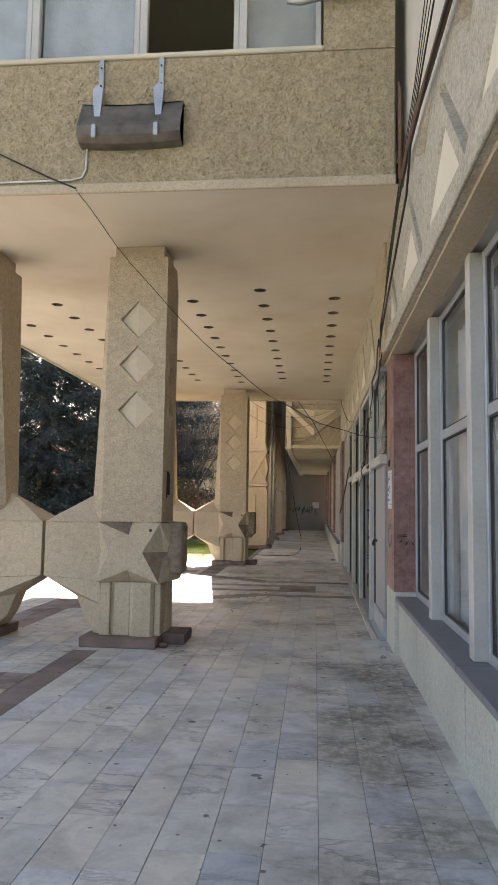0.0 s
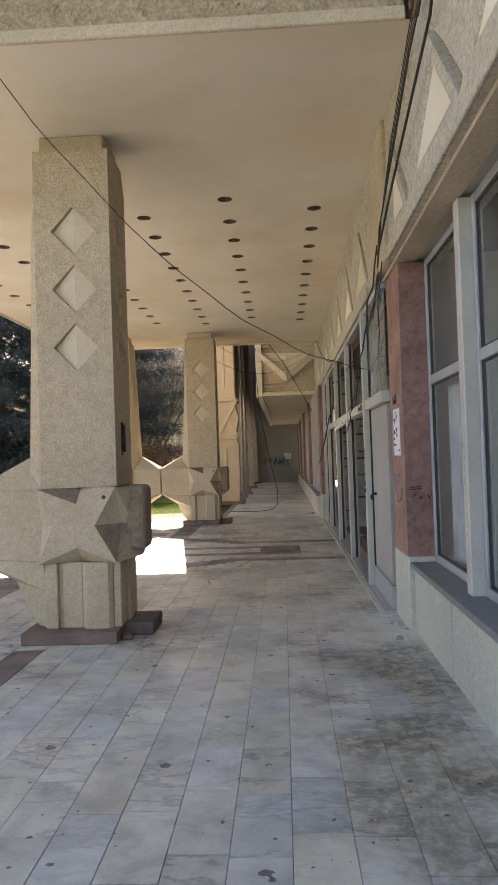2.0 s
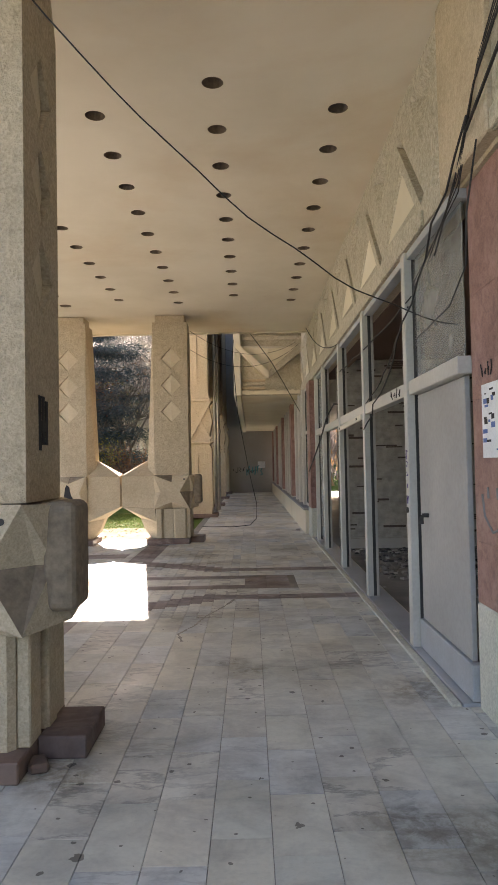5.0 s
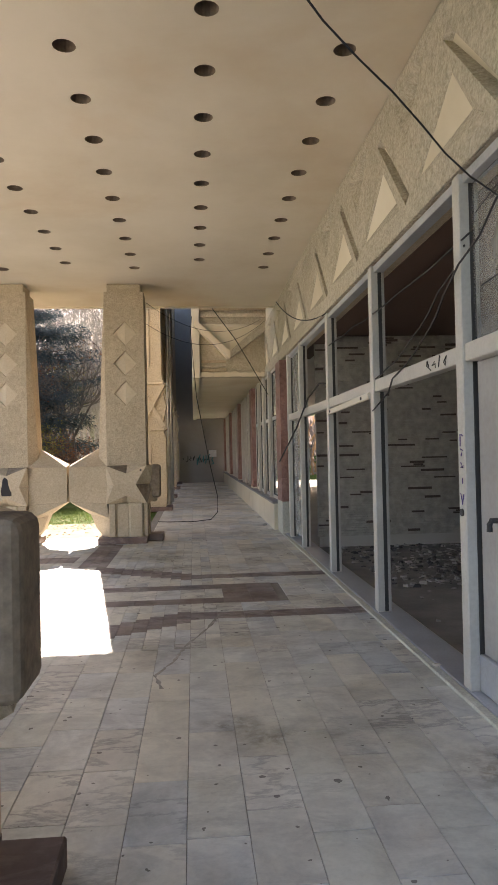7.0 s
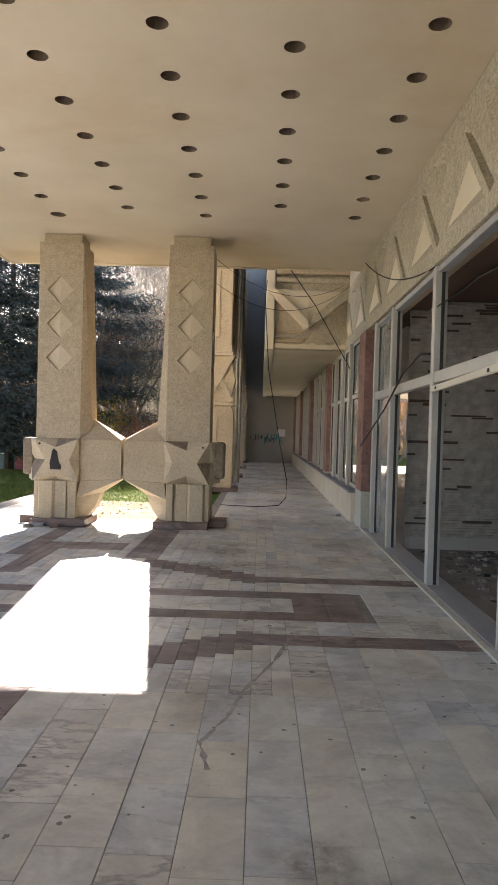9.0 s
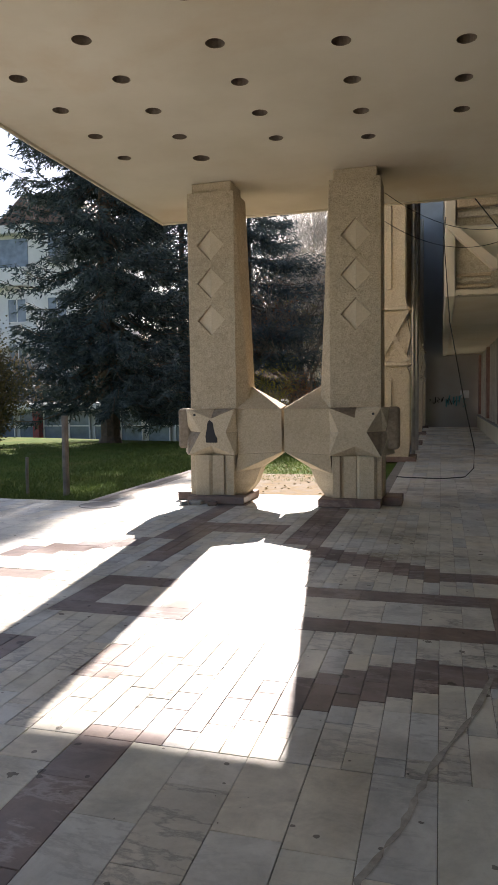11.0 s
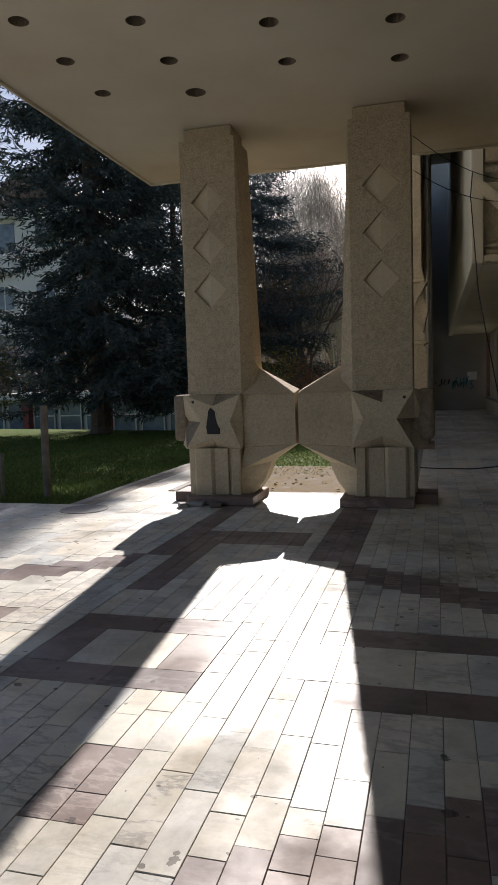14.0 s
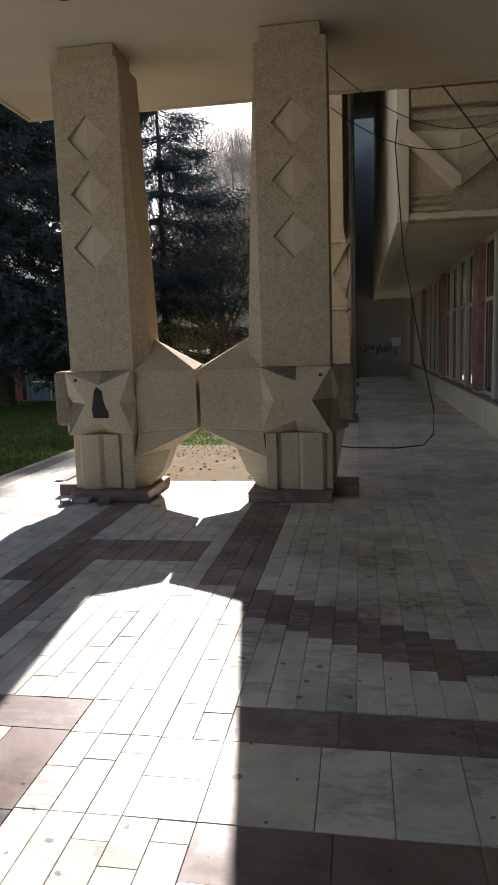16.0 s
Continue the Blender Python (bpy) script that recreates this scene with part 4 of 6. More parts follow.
def pilaster(y0, y1, x, x_in, z_base=0.55):
    t = thing("pilaster", "red granite pilaster on a cream concrete base", "pilaster", (x, (y0 + y1) / 2, 0), group="red pilasters of the facade", kind="structure")
    def loc(bm):
        bmesh.ops.translate(bm, verts=bm.verts, vec=(-x, -(y0 + y1) / 2, 0))
        return bm
    part("base", loc(one_box(x - 0.005, x_in, y0 - 0.01, y1 + 0.01, -0.02, z_base, 0.012)), M_SILLWALL, t)
    zs = [z_base + 0.002, 0.95, 1.75, 2.35, 2.995]
    for a, b in zip(zs, zs[1:]):
        part("slab", loc(one_box(x, x_in, y0, y1, a, b - 0.0012, 0.001)), M_RED, t)
    return t


pilaster(7.25, 7.88, 1.26, 1.54, 0.60)
for yp in (17.0, 22.2, 27.4, 32.6, 37.6):
    pilaster(yp, yp + 0.6, 1.07, 1.40) if yp > 18 else pilaster(yp, yp + 0.6, 1.12, 1.42)


def glazing(y0, y1, x, z0, z1, zt, name, label, panes=(1, 1), curtain=None, frame_mat=None):
    """A window between two mullions: aluminium frame, transom and two panes."""
    fm = frame_mat or M_FRAME_GREY
    w = thing(name, label, "window", (x, (y0 + y1) / 2, z0), kind="structure")
    cy = (y0 + y1) / 2
    def loc(bm):
        bmesh.ops.translate(bm, verts=bm.verts, vec=(-x, -cy, -z0))
        return bm
    t = 0.05
    for a, b in ((y0, y0 + t), (y1 - t, y1)):
        part("window_frame", loc(one_box(x, x + 0.06, a + 0.002, b - 0.002, z0, z1, 0.004)), fm, w)
    for a, b in ((z0, z0 + 0.06), (zt - 0.035, zt + 0.035), (z1 - 0.05, z1)):
        part("rail", loc(one_box(x + 0.004, x + 0.055, y0 + t, y1 - t, a, b - 0.001, 0.004)), fm, w)
    for i, (a, b) in enumerate(((z0 + 0.06, zt - 0.036), (zt + 0.036, z1 - 0.051))):
        if panes[i]:
            p = part("pane", loc(one_box(x + 0.025, x + 0.031, y0 + t, y1 - t, a, b)), M_GLASS_DUSTY if panes[i] == 2 else M_GLASS, w)
            p.visible_shadow = False
        bm = bmesh.new()
        g = 0.012
        for c0, c1, d0, d1 in ((y0 + t, y1 - t, a, a + g), (y0 + t, y1 - t, b - g, b), (y0 + t, y0 + t + g, a + g, b - g), (y1 - t - g, y1 - t, a + g, b - g)):
            box(bm, x + 0.015, x + 0.04, c0, c1, d0, d1)
        part("gasket", loc(bm), M_GASKET_SHADE, w)
    if curtain:
        lo, hi, mat = curtain
        bm = bmesh.new()
        n = 40
        prev = None
        rng = random.Random(int(y0 * 10))
        ph = rng.uniform(0, 6)
        for i in range(n + 1):
            y = y0 + 0.03 + (y1 - y0 - 0.06) * i / n
            xx = x + 0.16 + 0.025 * math.sin(i * 1.1 + ph) + 0.012 * math.sin(i * 2.7)
            cur = (bm.verts.new((xx, y, lo)), bm.verts.new((xx, y, hi)), bm.verts.new((xx + 0.004, y, lo)), bm.verts.new((xx + 0.004, y, hi)))
            if prev:
                bm.faces.new((prev[0], cur[0], cur[1], prev[1]))
                bm.faces.new((prev[2], prev[3], cur[3], cur[2]))
            prev = cur
        part("curtain", loc(bm), mat, w, "pale hanging curtain")
    return w


def mullion(x0, x1, y, width, z0, z1, name="mullion"):
    bm = one_box(x0, x1, y - width / 2, y + width / 2, z0, z1, 0.006)
    return solid(name, bm, M_FRAME, "pale painted aluminium mullion, scratched", "mullion", group="mullions of the facade")


ys = [7.24] + [5.91 - 1.45 * i for i in range(7)]
for i, (b, a) in enumerate(zip(ys, ys[1:])):
    glazing(a + 0.06, b - (0.06 if i else 0.0), 1.47, 0.561, 2.998, 2.02, "window_%d" % (i + 1), "tall office window with grey frame, dusty pane and drawn curtain",
            (1, 1), (0.58, 1.96 if i != 1 else 2.85, M_CURTAIN))
    mullion(1.39, 1.49, a, 0.11, 0.561, 2.998)
k = 8
pil = [17.6, 22.2, 22.8, 27.4, 28.0, 32.6, 33.2, 37.6]
for s in range(0, len(pil), 2):
    a, b = pil[s], pil[s + 1]
    n = 4
    for i in range(n):
        c, d = a + (b - a) * i / n, a + (b - a) * (i + 1) / n
        glazing(c + 0.05, d - 0.05, 1.16, 0.516, 2.998, 2.06, "window_%d" % k, "tall dusty window of the far arcade", (1, 1), None, M_FRAME)
        k += 1
        if i:
            mullion(1.10, 1.15, c, 0.10, 0.516, 2.998)


def shopfront():
    """Open glazed front: posts, transoms, a shut door leaf and a floor track."""
    t = thing("shopfront", "stripped aluminium shopfront with open bays and one shut door", "shopfront", (1.25, 12.4, 0), kind="structure")
    def loc(bm):
        bmesh.ops.translate(bm, verts=bm.verts, vec=(-1.25, -12.4, 0))
        return bm
    posts = [9.16, 11.12, 13.10, 15.16, 16.42]
    for i, y in enumerate(posts):
        part("post", loc(one_box(1.165, 1.285, y - 0.05, y + 0.05, 0.02, 2.998, 0.006)), M_FRAME, t)
        part("gasket", loc(one_box(1.225, 1.255, y - 0.06, y - 0.0505, 0.03, 2.99)), M_GASKET_SHADE, t)
    spans = [(7.89, 9.109), (9.211, 11.069), (11.171, 13.049), (13.151, 15.109), (15.211, 16.369)]
    for i, (a, b) in enumerate(spans):
        part("transom", loc(one_box(1.18, 1.27, a, b, 1.91, 2.015, 0.006)), M_FRAME, t)
        part("head", loc(one_box(1.19, 1.28, a, b, 2.94, 2.998, 0.004)), M_FRAME_GREY, t)
    part("track", loc(one_box(1.10, 1.155, 7.9, 16.9, -0.004, 0.018, 0.004)), M_SILLWALL, t)
    part("track", loc(one_box(1.163, 1.40, 7.9, 16.9, -0.004, 0.02, 0.004)), M_FRAME_GREY, t)
    leaf = part("door_leaf", loc(one_box(1.24, 1.275, 7.96, 9.08, 0.24, 1.905, 0.004)), M_PANEL, t, "shut grey door panel, stained")
    part("door_frame", loc(one_box(1.22, 1.285, 7.90, 9.105, 0.025, 0.235, 0.006)), M_FRAME_GREY, t)
    part("handle", loc(tube(bmesh.new(), [(1.242, 8.86, 1.02), (1.20, 8.86, 1.02), (1.19, 8.86, 1.0), (1.19, 8.86, 0.96)], 0.016, 8)), M_GASKET_SHADE, leaf)
    part("lock", loc(tube(bmesh.new(), [(1.155, 9.16, 1.04), (1.17, 9.16, 1.04)], 0.022, 10)), M_GASKET_SHADE, t, "black lock hole")
    for a, b, z0, z1 in ((7.93, 9.10, 2.02, 2.935), (15.22, 16.36, 2.02, 2.935), (15.22, 16.36, 0.1, 1.905)):
        p = part("pane", loc(one_box(1.24, 1.246, a, b, z0, z1)), M_GLASS_DUSTY, t)
        p.visible_shadow = False
    return t


shopfront()


def room():
    bm = bmesh.new()
    box(bm, 1.42, 7.5, 7.5, 15.3, -0.2, -0.012)
    solid("floor_room", bm, M_ROOM_FLOOR, "dusty bare floor of the stripped shop", "floor")
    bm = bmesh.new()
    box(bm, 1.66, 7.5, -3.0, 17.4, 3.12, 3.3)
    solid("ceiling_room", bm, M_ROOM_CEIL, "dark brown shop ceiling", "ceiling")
    bm = bmesh.new()
    box(bm, 7.5, 7.7, -3.2, 38.6, -0.2, 4.1)
    box(bm, 1.51, 7.5, 7.48, 7.6, -0.2, 3.12)
    box(bm, 1.5, 7.5, 15.36, 15.6, -0.2, 3.12)
    box(bm, 1.51, 7.5, -3.2, -3.0, -0.2, 3.12)
    box(bm, 1.66, 7.5, -3.0, 7.48, -0.2, -0.01)
    box(bm, 1.42, 7.5, 15.6, 38.5, -0.2, -0.01)
    box(bm, 1.66, 7.5, 17.4, 38.5, 3.12, 3.3)
    solid("wall_room", bm, M_ROOM, "grey plastered inner walls", "wall")


room()


# ---- far arcade ----
def far_wing():
    bm = bmesh.new()
    box(bm, -0.21, 1.22, 20.25, 38.5, 3.08, 3.3)
    solid("ceiling_arcade", bm, M_CEILING, "cream soffit of the far arcade", "ceiling")
    bm = bmesh.new()
    box(bm, -0.38, -0.212, 20.0, 38.5, 3.03, 5.6, 0.01)
    box(bm, -0.212, 1.2, 20.3, 38.5, 3.302, 9.0)
    box(bm, -0.38, -0.212, 20.0, 38.5, 5.602, 9.0)
    solid("wall_arcade", bm, M_WHITE_PLASTER, "flaking pale fascia of the far wing", "wall")
    # Walls added between the columns to keep the slot behind them dark.
    bm = bmesh.new()
    box(bm, -1.75, -1.45, 23.2, 27.45, 3.45, 8.6)
    box(bm, -1.75, -1.45, 28.1, 32.55, 3.45, 8.6)
    box(bm, -1.75, -1.45, 33.2, 37.35, 3.45, 8.6)
    solid("wall_between_columns", bm, M_ROOM, "dull grey wall added between the tall columns to darken the wing", "wall")
    bm = bmesh.new()
    box(bm, -2.7, -0.385, 20.0, 34.0, 8.602, 9.0)
    solid("roof_arcade", bm, M_CREAM, "concrete roof edge of the far wing", "roof")
    bm = bmesh.new()
    box(bm, -3.2, 1.4, 38.5, 38.8, -0.2, 11.5)
    solid("wall_end", bm, M_END, "pale end wall of the arcade with graffiti", "wall")


far_wing()


def broken_end():
    """Cracked end of the far wing with a V-shaped concrete rib."""
    t = thing("broken_beam_end", "broken concrete beam end with a slanting V rib", "beam", (0.44, 20.1, 3.05), kind="structure")
    def loc(bm):
        bmesh.ops.translate(bm, verts=bm.verts, vec=(-0.36, -20.1, -3.05))
        bmesh.ops.scale(bm, verts=bm.verts, vec=(0.97, 1, 1))
        return bm
    rng = random.Random(9)
    bm = bmesh.new()
    box(bm, -0.30, 1.2, 20.10, 20.29, 3.05, 4.9)
    part("core", loc(bm), M_FRIEZE, t)
    bm = bmesh.new()
    n = 22
    lo = [(-0.46 + 1.62 * i / n, 3.06 + rng.uniform(-0.012, 0.012)) for i in range(n + 1)]
    hi = [(-0.46 + 1.62 * i / n, 3.14 + rng.uniform(-0.02, 0.03)) for i in range(n + 1)]
    prism(bm, lo + hi[::-1], 'y', 20.02, 20.10)
    part("lower_edge", loc(bm), M_FRIEZE_FLAT, t)
    part("rib", loc(prism(bmesh.new(), [(-0.44, 4.14), (0.30, 3.44), (0.36, 3.44), (0.36, 3.58), (-0.40, 4.26)], 'y', 19.86, 20.10)), M_FRIEZE_FLAT, t)
    part("rib", loc(prism(bmesh.new(), [(1.18, 4.05), (0.362, 3.44), (0.362, 3.60), (1.12, 4.22)], 'y', 19.92, 20.10)), M_FRIEZE, t)
    bm = bmesh.new()
    v = [bm.verts.new(p) for p in ((-0.36, 20.09, 4.22), (1.1, 20.09, 4.18), (0.36, 20.09, 3.6), (0.36, 19.95, 4.12))]
    for f in ((0, 2, 3), (2, 1, 3), (1, 0, 3)):
        bm.faces.new([v[i] for i in f])
    part("web", loc(bm), M_FRIEZE_FLAT, t)
    for i, (z, h, d) in enumerate(((3.17, 0.07, 0.03), (3.27, 0.05, 0.05), (3.36, 0.06, 0.025), (4.34, 0.10, 0.06), (4.5, 0.22, 0.10), (4.76, 0.1, 0.05))):
        bm = one_box(-0.29, 0.28 if i < 3 else 1.18, 20.10 - d, 20.10, z, z + h, 0.01)
        part("layer", loc(bm), M_FRIEZE if i % 2 else M_PILLAR, t)
    return t


broken_end()


def tall_column():
    """Flat tall column of the far wing, with an X relief between two bands."""
    t = thing("tall_column", "tall sandy concrete column with an X relief at mid height", "column", group="columns of the far wing")
    # The western width is unseen, drawn wide to block sun stripes on the walkway.
    prof = [(-1.45, 0.0), (0, 0.0), (0.03, 0.35), (0.03, 1.85), (-0.03, 1.98), (0.06, 2.04), (-0.05, 2.14), (0.05, 2.6), (-0.05, 3.08), (0.06, 3.17), (-0.03, 3.27), (-0.06, 3.45), (-0.06, 8.6), (-1.45, 8.6)]
    part("body", prism(bmesh.new(), prof, 'y', 0.0, 0.55), M_PILLAR, t)
    for a, b in (((-0.60, 2.1), (-0.02, 3.15)), ((-0.60, 3.15), (-0.02, 2.1))):
        d = Vector((b[0] - a[0], b[1] - a[1])).normalized()
        nx, nz = -d.y * 0.05, d.x * 0.05
        part("rib", prism(bmesh.new(), [(a[0] + nx, a[1] + nz), (b[0] + nx, b[1] + nz), (b[0] - nx, b[1] - nz), (a[0] - nx, a[1] - nz)], 'y', -0.07 if a[1] < 2.5 else -0.064, 0.02), M_PILLAR_SMOOTH, t)
    for z in (2.0, 3.16):
        part("band", one_box(-1.44, 0.0, -0.06, 0.05, z, z + 0.07, 0.01), M_PILLAR_SMOOTH, t)
    part("groove_bar", one_box(-0.42, -0.34, -0.05, 0.01, 3.6, 8.0, 0.006), M_PILLAR_SMOOTH, t)
    part("groove_bar", one_box(-0.42, -0.34, -0.05, 0.01, 0.5, 1.7, 0.006), M_PILLAR_SMOOTH, t)
    part("plinth", one_box(-1.5, 0.16, -0.12, 0.7, -0.02, 0.09, 0.006), M_PLINTH, t)
    return t


col = tall_column()
col.location = (-1.10, 22.6, 0)
for yy in (27.5, 32.6, 37.4):
    copy_thing(col, pose(-1.10, yy, 0))


for px, py in ((-1.06, 24.3), (-1.02, 25.4)):
    solid("drainpipe", tube(bmesh.new(), [(px, py, -0.01), (px, py, 4.0), (px, py, 8.6)], 0.05, 10), M_STEEL, "grey metal drainpipe beside the tall columns", "pipe", kind="thing", group="drainpipes of the far wing", smooth=True)


# ---- shop interior ----
def stone_wall():
    """Split-stone wall: thin courses, each stone a piece, the dark ones set deeper."""
    base = solid("wall_stone", one_box(1.43, 7.49, 15.335, 15.358, 0.14, 3.115), M_STONE, "split-stone feature wall in thin grey and dark courses", "wall")
    rng = random.Random(21)
    cache = {}
    V = {0: ([], []), 1: ([], [])}
    count, z = 0, 0.16
    while z < 3.08:
        h = rng.choice((0.026, 0.032, 0.040))
        x = 1.44 - rng.uniform(0, 0.2)
        while x < 5.4:
            dark = rng.random() < 0.06
            l = rng.uniform(0.12, 0.40) if dark else rng.uniform(0.07, 0.30)
            a, b = max(x, 1.44), x + l - 0.004
            d = rng.uniform(0.004, 0.012) if dark else rng.uniform(0.014, 0.034)
            if b - a > 0.03:
                if count < 290 and 0.9 < z < 2.0 and a < 3.4:
                    w = round(b - a, 2)
                    key = (w, h, dark)
                    if key not in cache:
                        bm = bmesh.new()
                        box(bm, 0, w, -0.03, 0, 0, h - 0.005)
                        cache[key] = mesh_of("stone", bm, M_STONE_DARK if dark else M_STONE)
                    ob = bpy.data.objects.new("stone", cache[key])
                    scene.collection.objects.link(ob)
                    ob.location = (a, 15.364 - d, z)
                    ob.rotation_euler = (rng.uniform(-0.06, 0.06), 0, 0)
                    ob.parent = base
                    count += 1
                else:
                    vv, ff = V[int(dark)]
                    n = len(vv)
                    y0, y1 = 15.334 - d, 15.338
                    jz = rng.uniform(-0.004, 0.004)
                    vv += [(a, y0, z), (b, y0 + jz, z), (b, y0, z + h - 0.005), (a, y0 - jz, z + h - 0.005), (a, y1, z), (b, y1, z), (b, y1, z + h - 0.005), (a, y1, z + h - 0.005)]
                    ff += [(n, n + 1, n + 2, n + 3), (n + 1, n + 5, n + 6, n + 2), (n, n + 3, n + 7, n + 4), (n + 3, n + 2, n + 6, n + 7), (n, n + 4, n + 5, n + 1)]
            x += l
        z += h
    for i, m in ((0, M_STONE), (1, M_STONE_DARK)):
        tagged(raw_mesh("stones", V[i][0], V[i][1], m, base), "thin split stones", kind="stuff")


stone_wall()


def rubble(name, x0, x1, y0, y1, n, seed, mats, size, label, z=0.0):
    rng = random.Random(seed)
    for mi, m in enumerate(mats):
        vv, ff = [], []
        for _ in range(n):
            cx, cy = rng.uniform(x0, x1), rng.uniform(y0, y1)
            r = size * rng.uniform(0.3, 1.0) ** 2
            a = rng.uniform(0, 6.3)
            k = len(vv)
            h = r * rng.uniform(0.2, 0.6)
            pts = [(math.cos(a + i * 1.5708) * r * rng.uniform(0.5, 1.1), math.sin(a + i * 1.5708) * r * rng.uniform(0.5, 1.1)) for i in range(4)]
            vv += [(cx + p[0], cy + p[1], z) for p in pts] + [(cx + p[0] * 0.8, cy + p[1] * 0.8, z + h * rng.uniform(0.5, 1.1)) for p in pts]
            ff += [(k + 4, k + 5, k + 6, k + 7)] + [(k + i, k + (i + 1) % 4, k + 4 + (i + 1) % 4, k + 4 + i) for i in range(4)]
        tagged(raw_mesh(name, vv, ff, m), label, "debris", kind="stuff")


rubble("debris", 1.6, 5.0, 12.2, 15.2, 420, 4, (M_STONE_GREY, M_GASKET_SHADE, M_ROOM_FLOOR), 0.07, "broken plaster, glass and stones on the shop floor", -0.012)
rubble("debris", 1.45, 4.0, 8.2, 12.2, 70, 6, (M_STONE_GREY,), 0.05, "scattered crumbs of plaster on the shop floor", -0.012)


def batten():
    t = thing("strip_lamp", "dead white fluorescent batten hanging under the transom", "lamp", (1.175, 12.1, 1.84))
    bm = one_box(-0.035, 0.0, -0.94, 0.93, 0.0, 0.055, 0.006)
    part("body", bm, M_WHITE_PLASTER, t)
    for y in (-0.7, 0.72):
        part("cap", one_box(-0.043, -0.0355, y - 0.02, y + 0.02, 0.012, 0.04, 0.003), M_GASKET_SHADE, t)
    t.rotation_euler = (radians(-1.2), 0, 0)
    tagged(t, kind="thing")


batten()


# ---- cables, pipes and brackets ----
def cable(pts, r=0.008, mat=None, label="black cable hanging loose from the facade", n=6):
    return solid("cable", tube(bmesh.new(), pts, r, n), mat or M_CABLE, label, "cable", kind="thing", group="loose cables", smooth=True)


cable([(-1.66 + 2.85 * f + 0.006 * math.sin(f * 40), 5.93 + 1.97 * f, 2.2 + 2.0 * (1 - f) ** 2 + 0.008 * math.sin(f * 31)) for f in [i / 26 for i in range(27)]], 0.0034, label="black cable crossing under the soffit to the shopfront")
cable([(-1.66, 5.93, 4.215), (-1.9, 5.935, 4.32), (-2.5, 5.95, 4.62), (-3.2, 5.95, 4.9)], 0.007, label="thin black cable slanting over the parapet")
for i in range(4):
    o = 0.045 * i
    cable([(1.145 - o * 0.4, 2.4, 5.05 + o), (1.15 - o * 0.4, 3.7, 4.55 + o), (1.15, 4.9, 4.22 + o * 1.5), (1.145, 5.9, 3.93 + o), (1.15, 6.7, 3.62 + o), (1.14 + o * 0.2, 7.35, 3.32 + o), (1.17, 7.75, 3.05 - o), (1.195, 8.35 + 0.2 * i, 2.74 - 0.2 * o)],
          0.006 if i == 0 else 0.0035, label="black cable bundled along the frieze")
cable(sag((1.13, 7.45, 3.2), (1.165, 11.1, 1.75), 0.12, 16, 0.02, 5), 0.007)
cable([(1.16, 7.40, 3.05), (1.12, 7.46, 2.7), (1.14, 7.55, 2.45), (1.18, 8.0, 2.33), (1.2, 8.9, 2.3)], 0.005)
cable(sag((1.18, 8.95, 2.62), (1.19, 13.2, 2.62), 0.03, 12, 0.015, 8), 0.006)
cable([(1.19, 13.2, 2.20), (1.17, 13.6, 2.24), (1.15, 14.3, 2.12), (1.12, 15.2, 1.75), (1.08, 16.9, 1.25)], 0.012)
cable(sag((1.19, 9.1, 2.58), (1.19, 11.1, 2.02), 0.10, 10, 0.01, 2), 0.006)
cable([(0.02, 18.27, 4.16), (0.45, 18.2, 3.55), (0.98, 17.6, 2.45)], 0.008)
cable(sag((-1.14, 16.95, 3.62), (1.1, 18.9, 4.05), 0.42, 18), 0.0045)
cable(sag((-1.14, 16.95, 3.98), (1.05, 19.3, 4.15), 0.36, 18), 0.004)
cable(sag((1.1, 17.1, 4.02), (1.19, 13.2, 3.02), 0.18, 14), 0.008)
cable([(-0.37, 19.96, 4.35), (-0.40, 19.9, 4.0), (-0.30, 19.8, 2.6), (-0.05, 19.75, 1.2), (0.10, 19.7, 0.5), (0.09, 19.6, 0.18), (-0.05, 19.5, 0.04), (-0.4, 19.45, 0.012), (-0.9, 19.5, 0.012), (-1.15, 19.6, 0.012)], 0.009, label="black cable dangling from the broken beam to the floor")
cable([(SLAB_W + 0.1, 5.955, 4.31), (-2.6, 5.955, 4.30), (-1.72, 5.955, 4.305), (-1.62, 5.955, 4.33), (-1.585, 5.955, 4.40), (-1.58, 5.955, 4.66)], 0.009, M_CABLE_WHITE, "white cable clipped along the parapet")
cable([(1.155, 5.945, 5.06), (1.165, 5.93, 5.08), (1.17, 5.92, 5.02), (1.17, 5.92, 4.22)], 0.016, M_PIPE, "rusty brown pipe on the parapet's corner", 8)
cable([(0.20, 5.90, 5.86), (0.32, 5.90, 5.84), (0.62, 5.90, 5.90), (1.1, 5.90, 5.92)], 0.03, M_STEEL, "grey drain pipe stub under the upper windows", 8)


cable([(1.15, 3.0, 4.07), (1.15, 3.7, 4.09), (1.15, 4.25, 4.115), (1.15, 4.75, 4.15), (1.15, 5.26, 4.135), (1.15, 5.62, 4.08), (1.155, 5.72, 4.05)], 0.02, M_PIPE, "thick brown conduit sloping along the frieze", 8)
cable([(1.13, 3.0, 4.02), (1.13, 4.2, 4.05), (1.13, 5.0, 4.02), (1.14, 5.3, 3.78), (1.14, 5.85, 3.63), (1.14, 6.8, 3.37), (1.14, 7.5, 3.14)], 0.009, M_CABLE, "black cable tied below the conduit", 6)


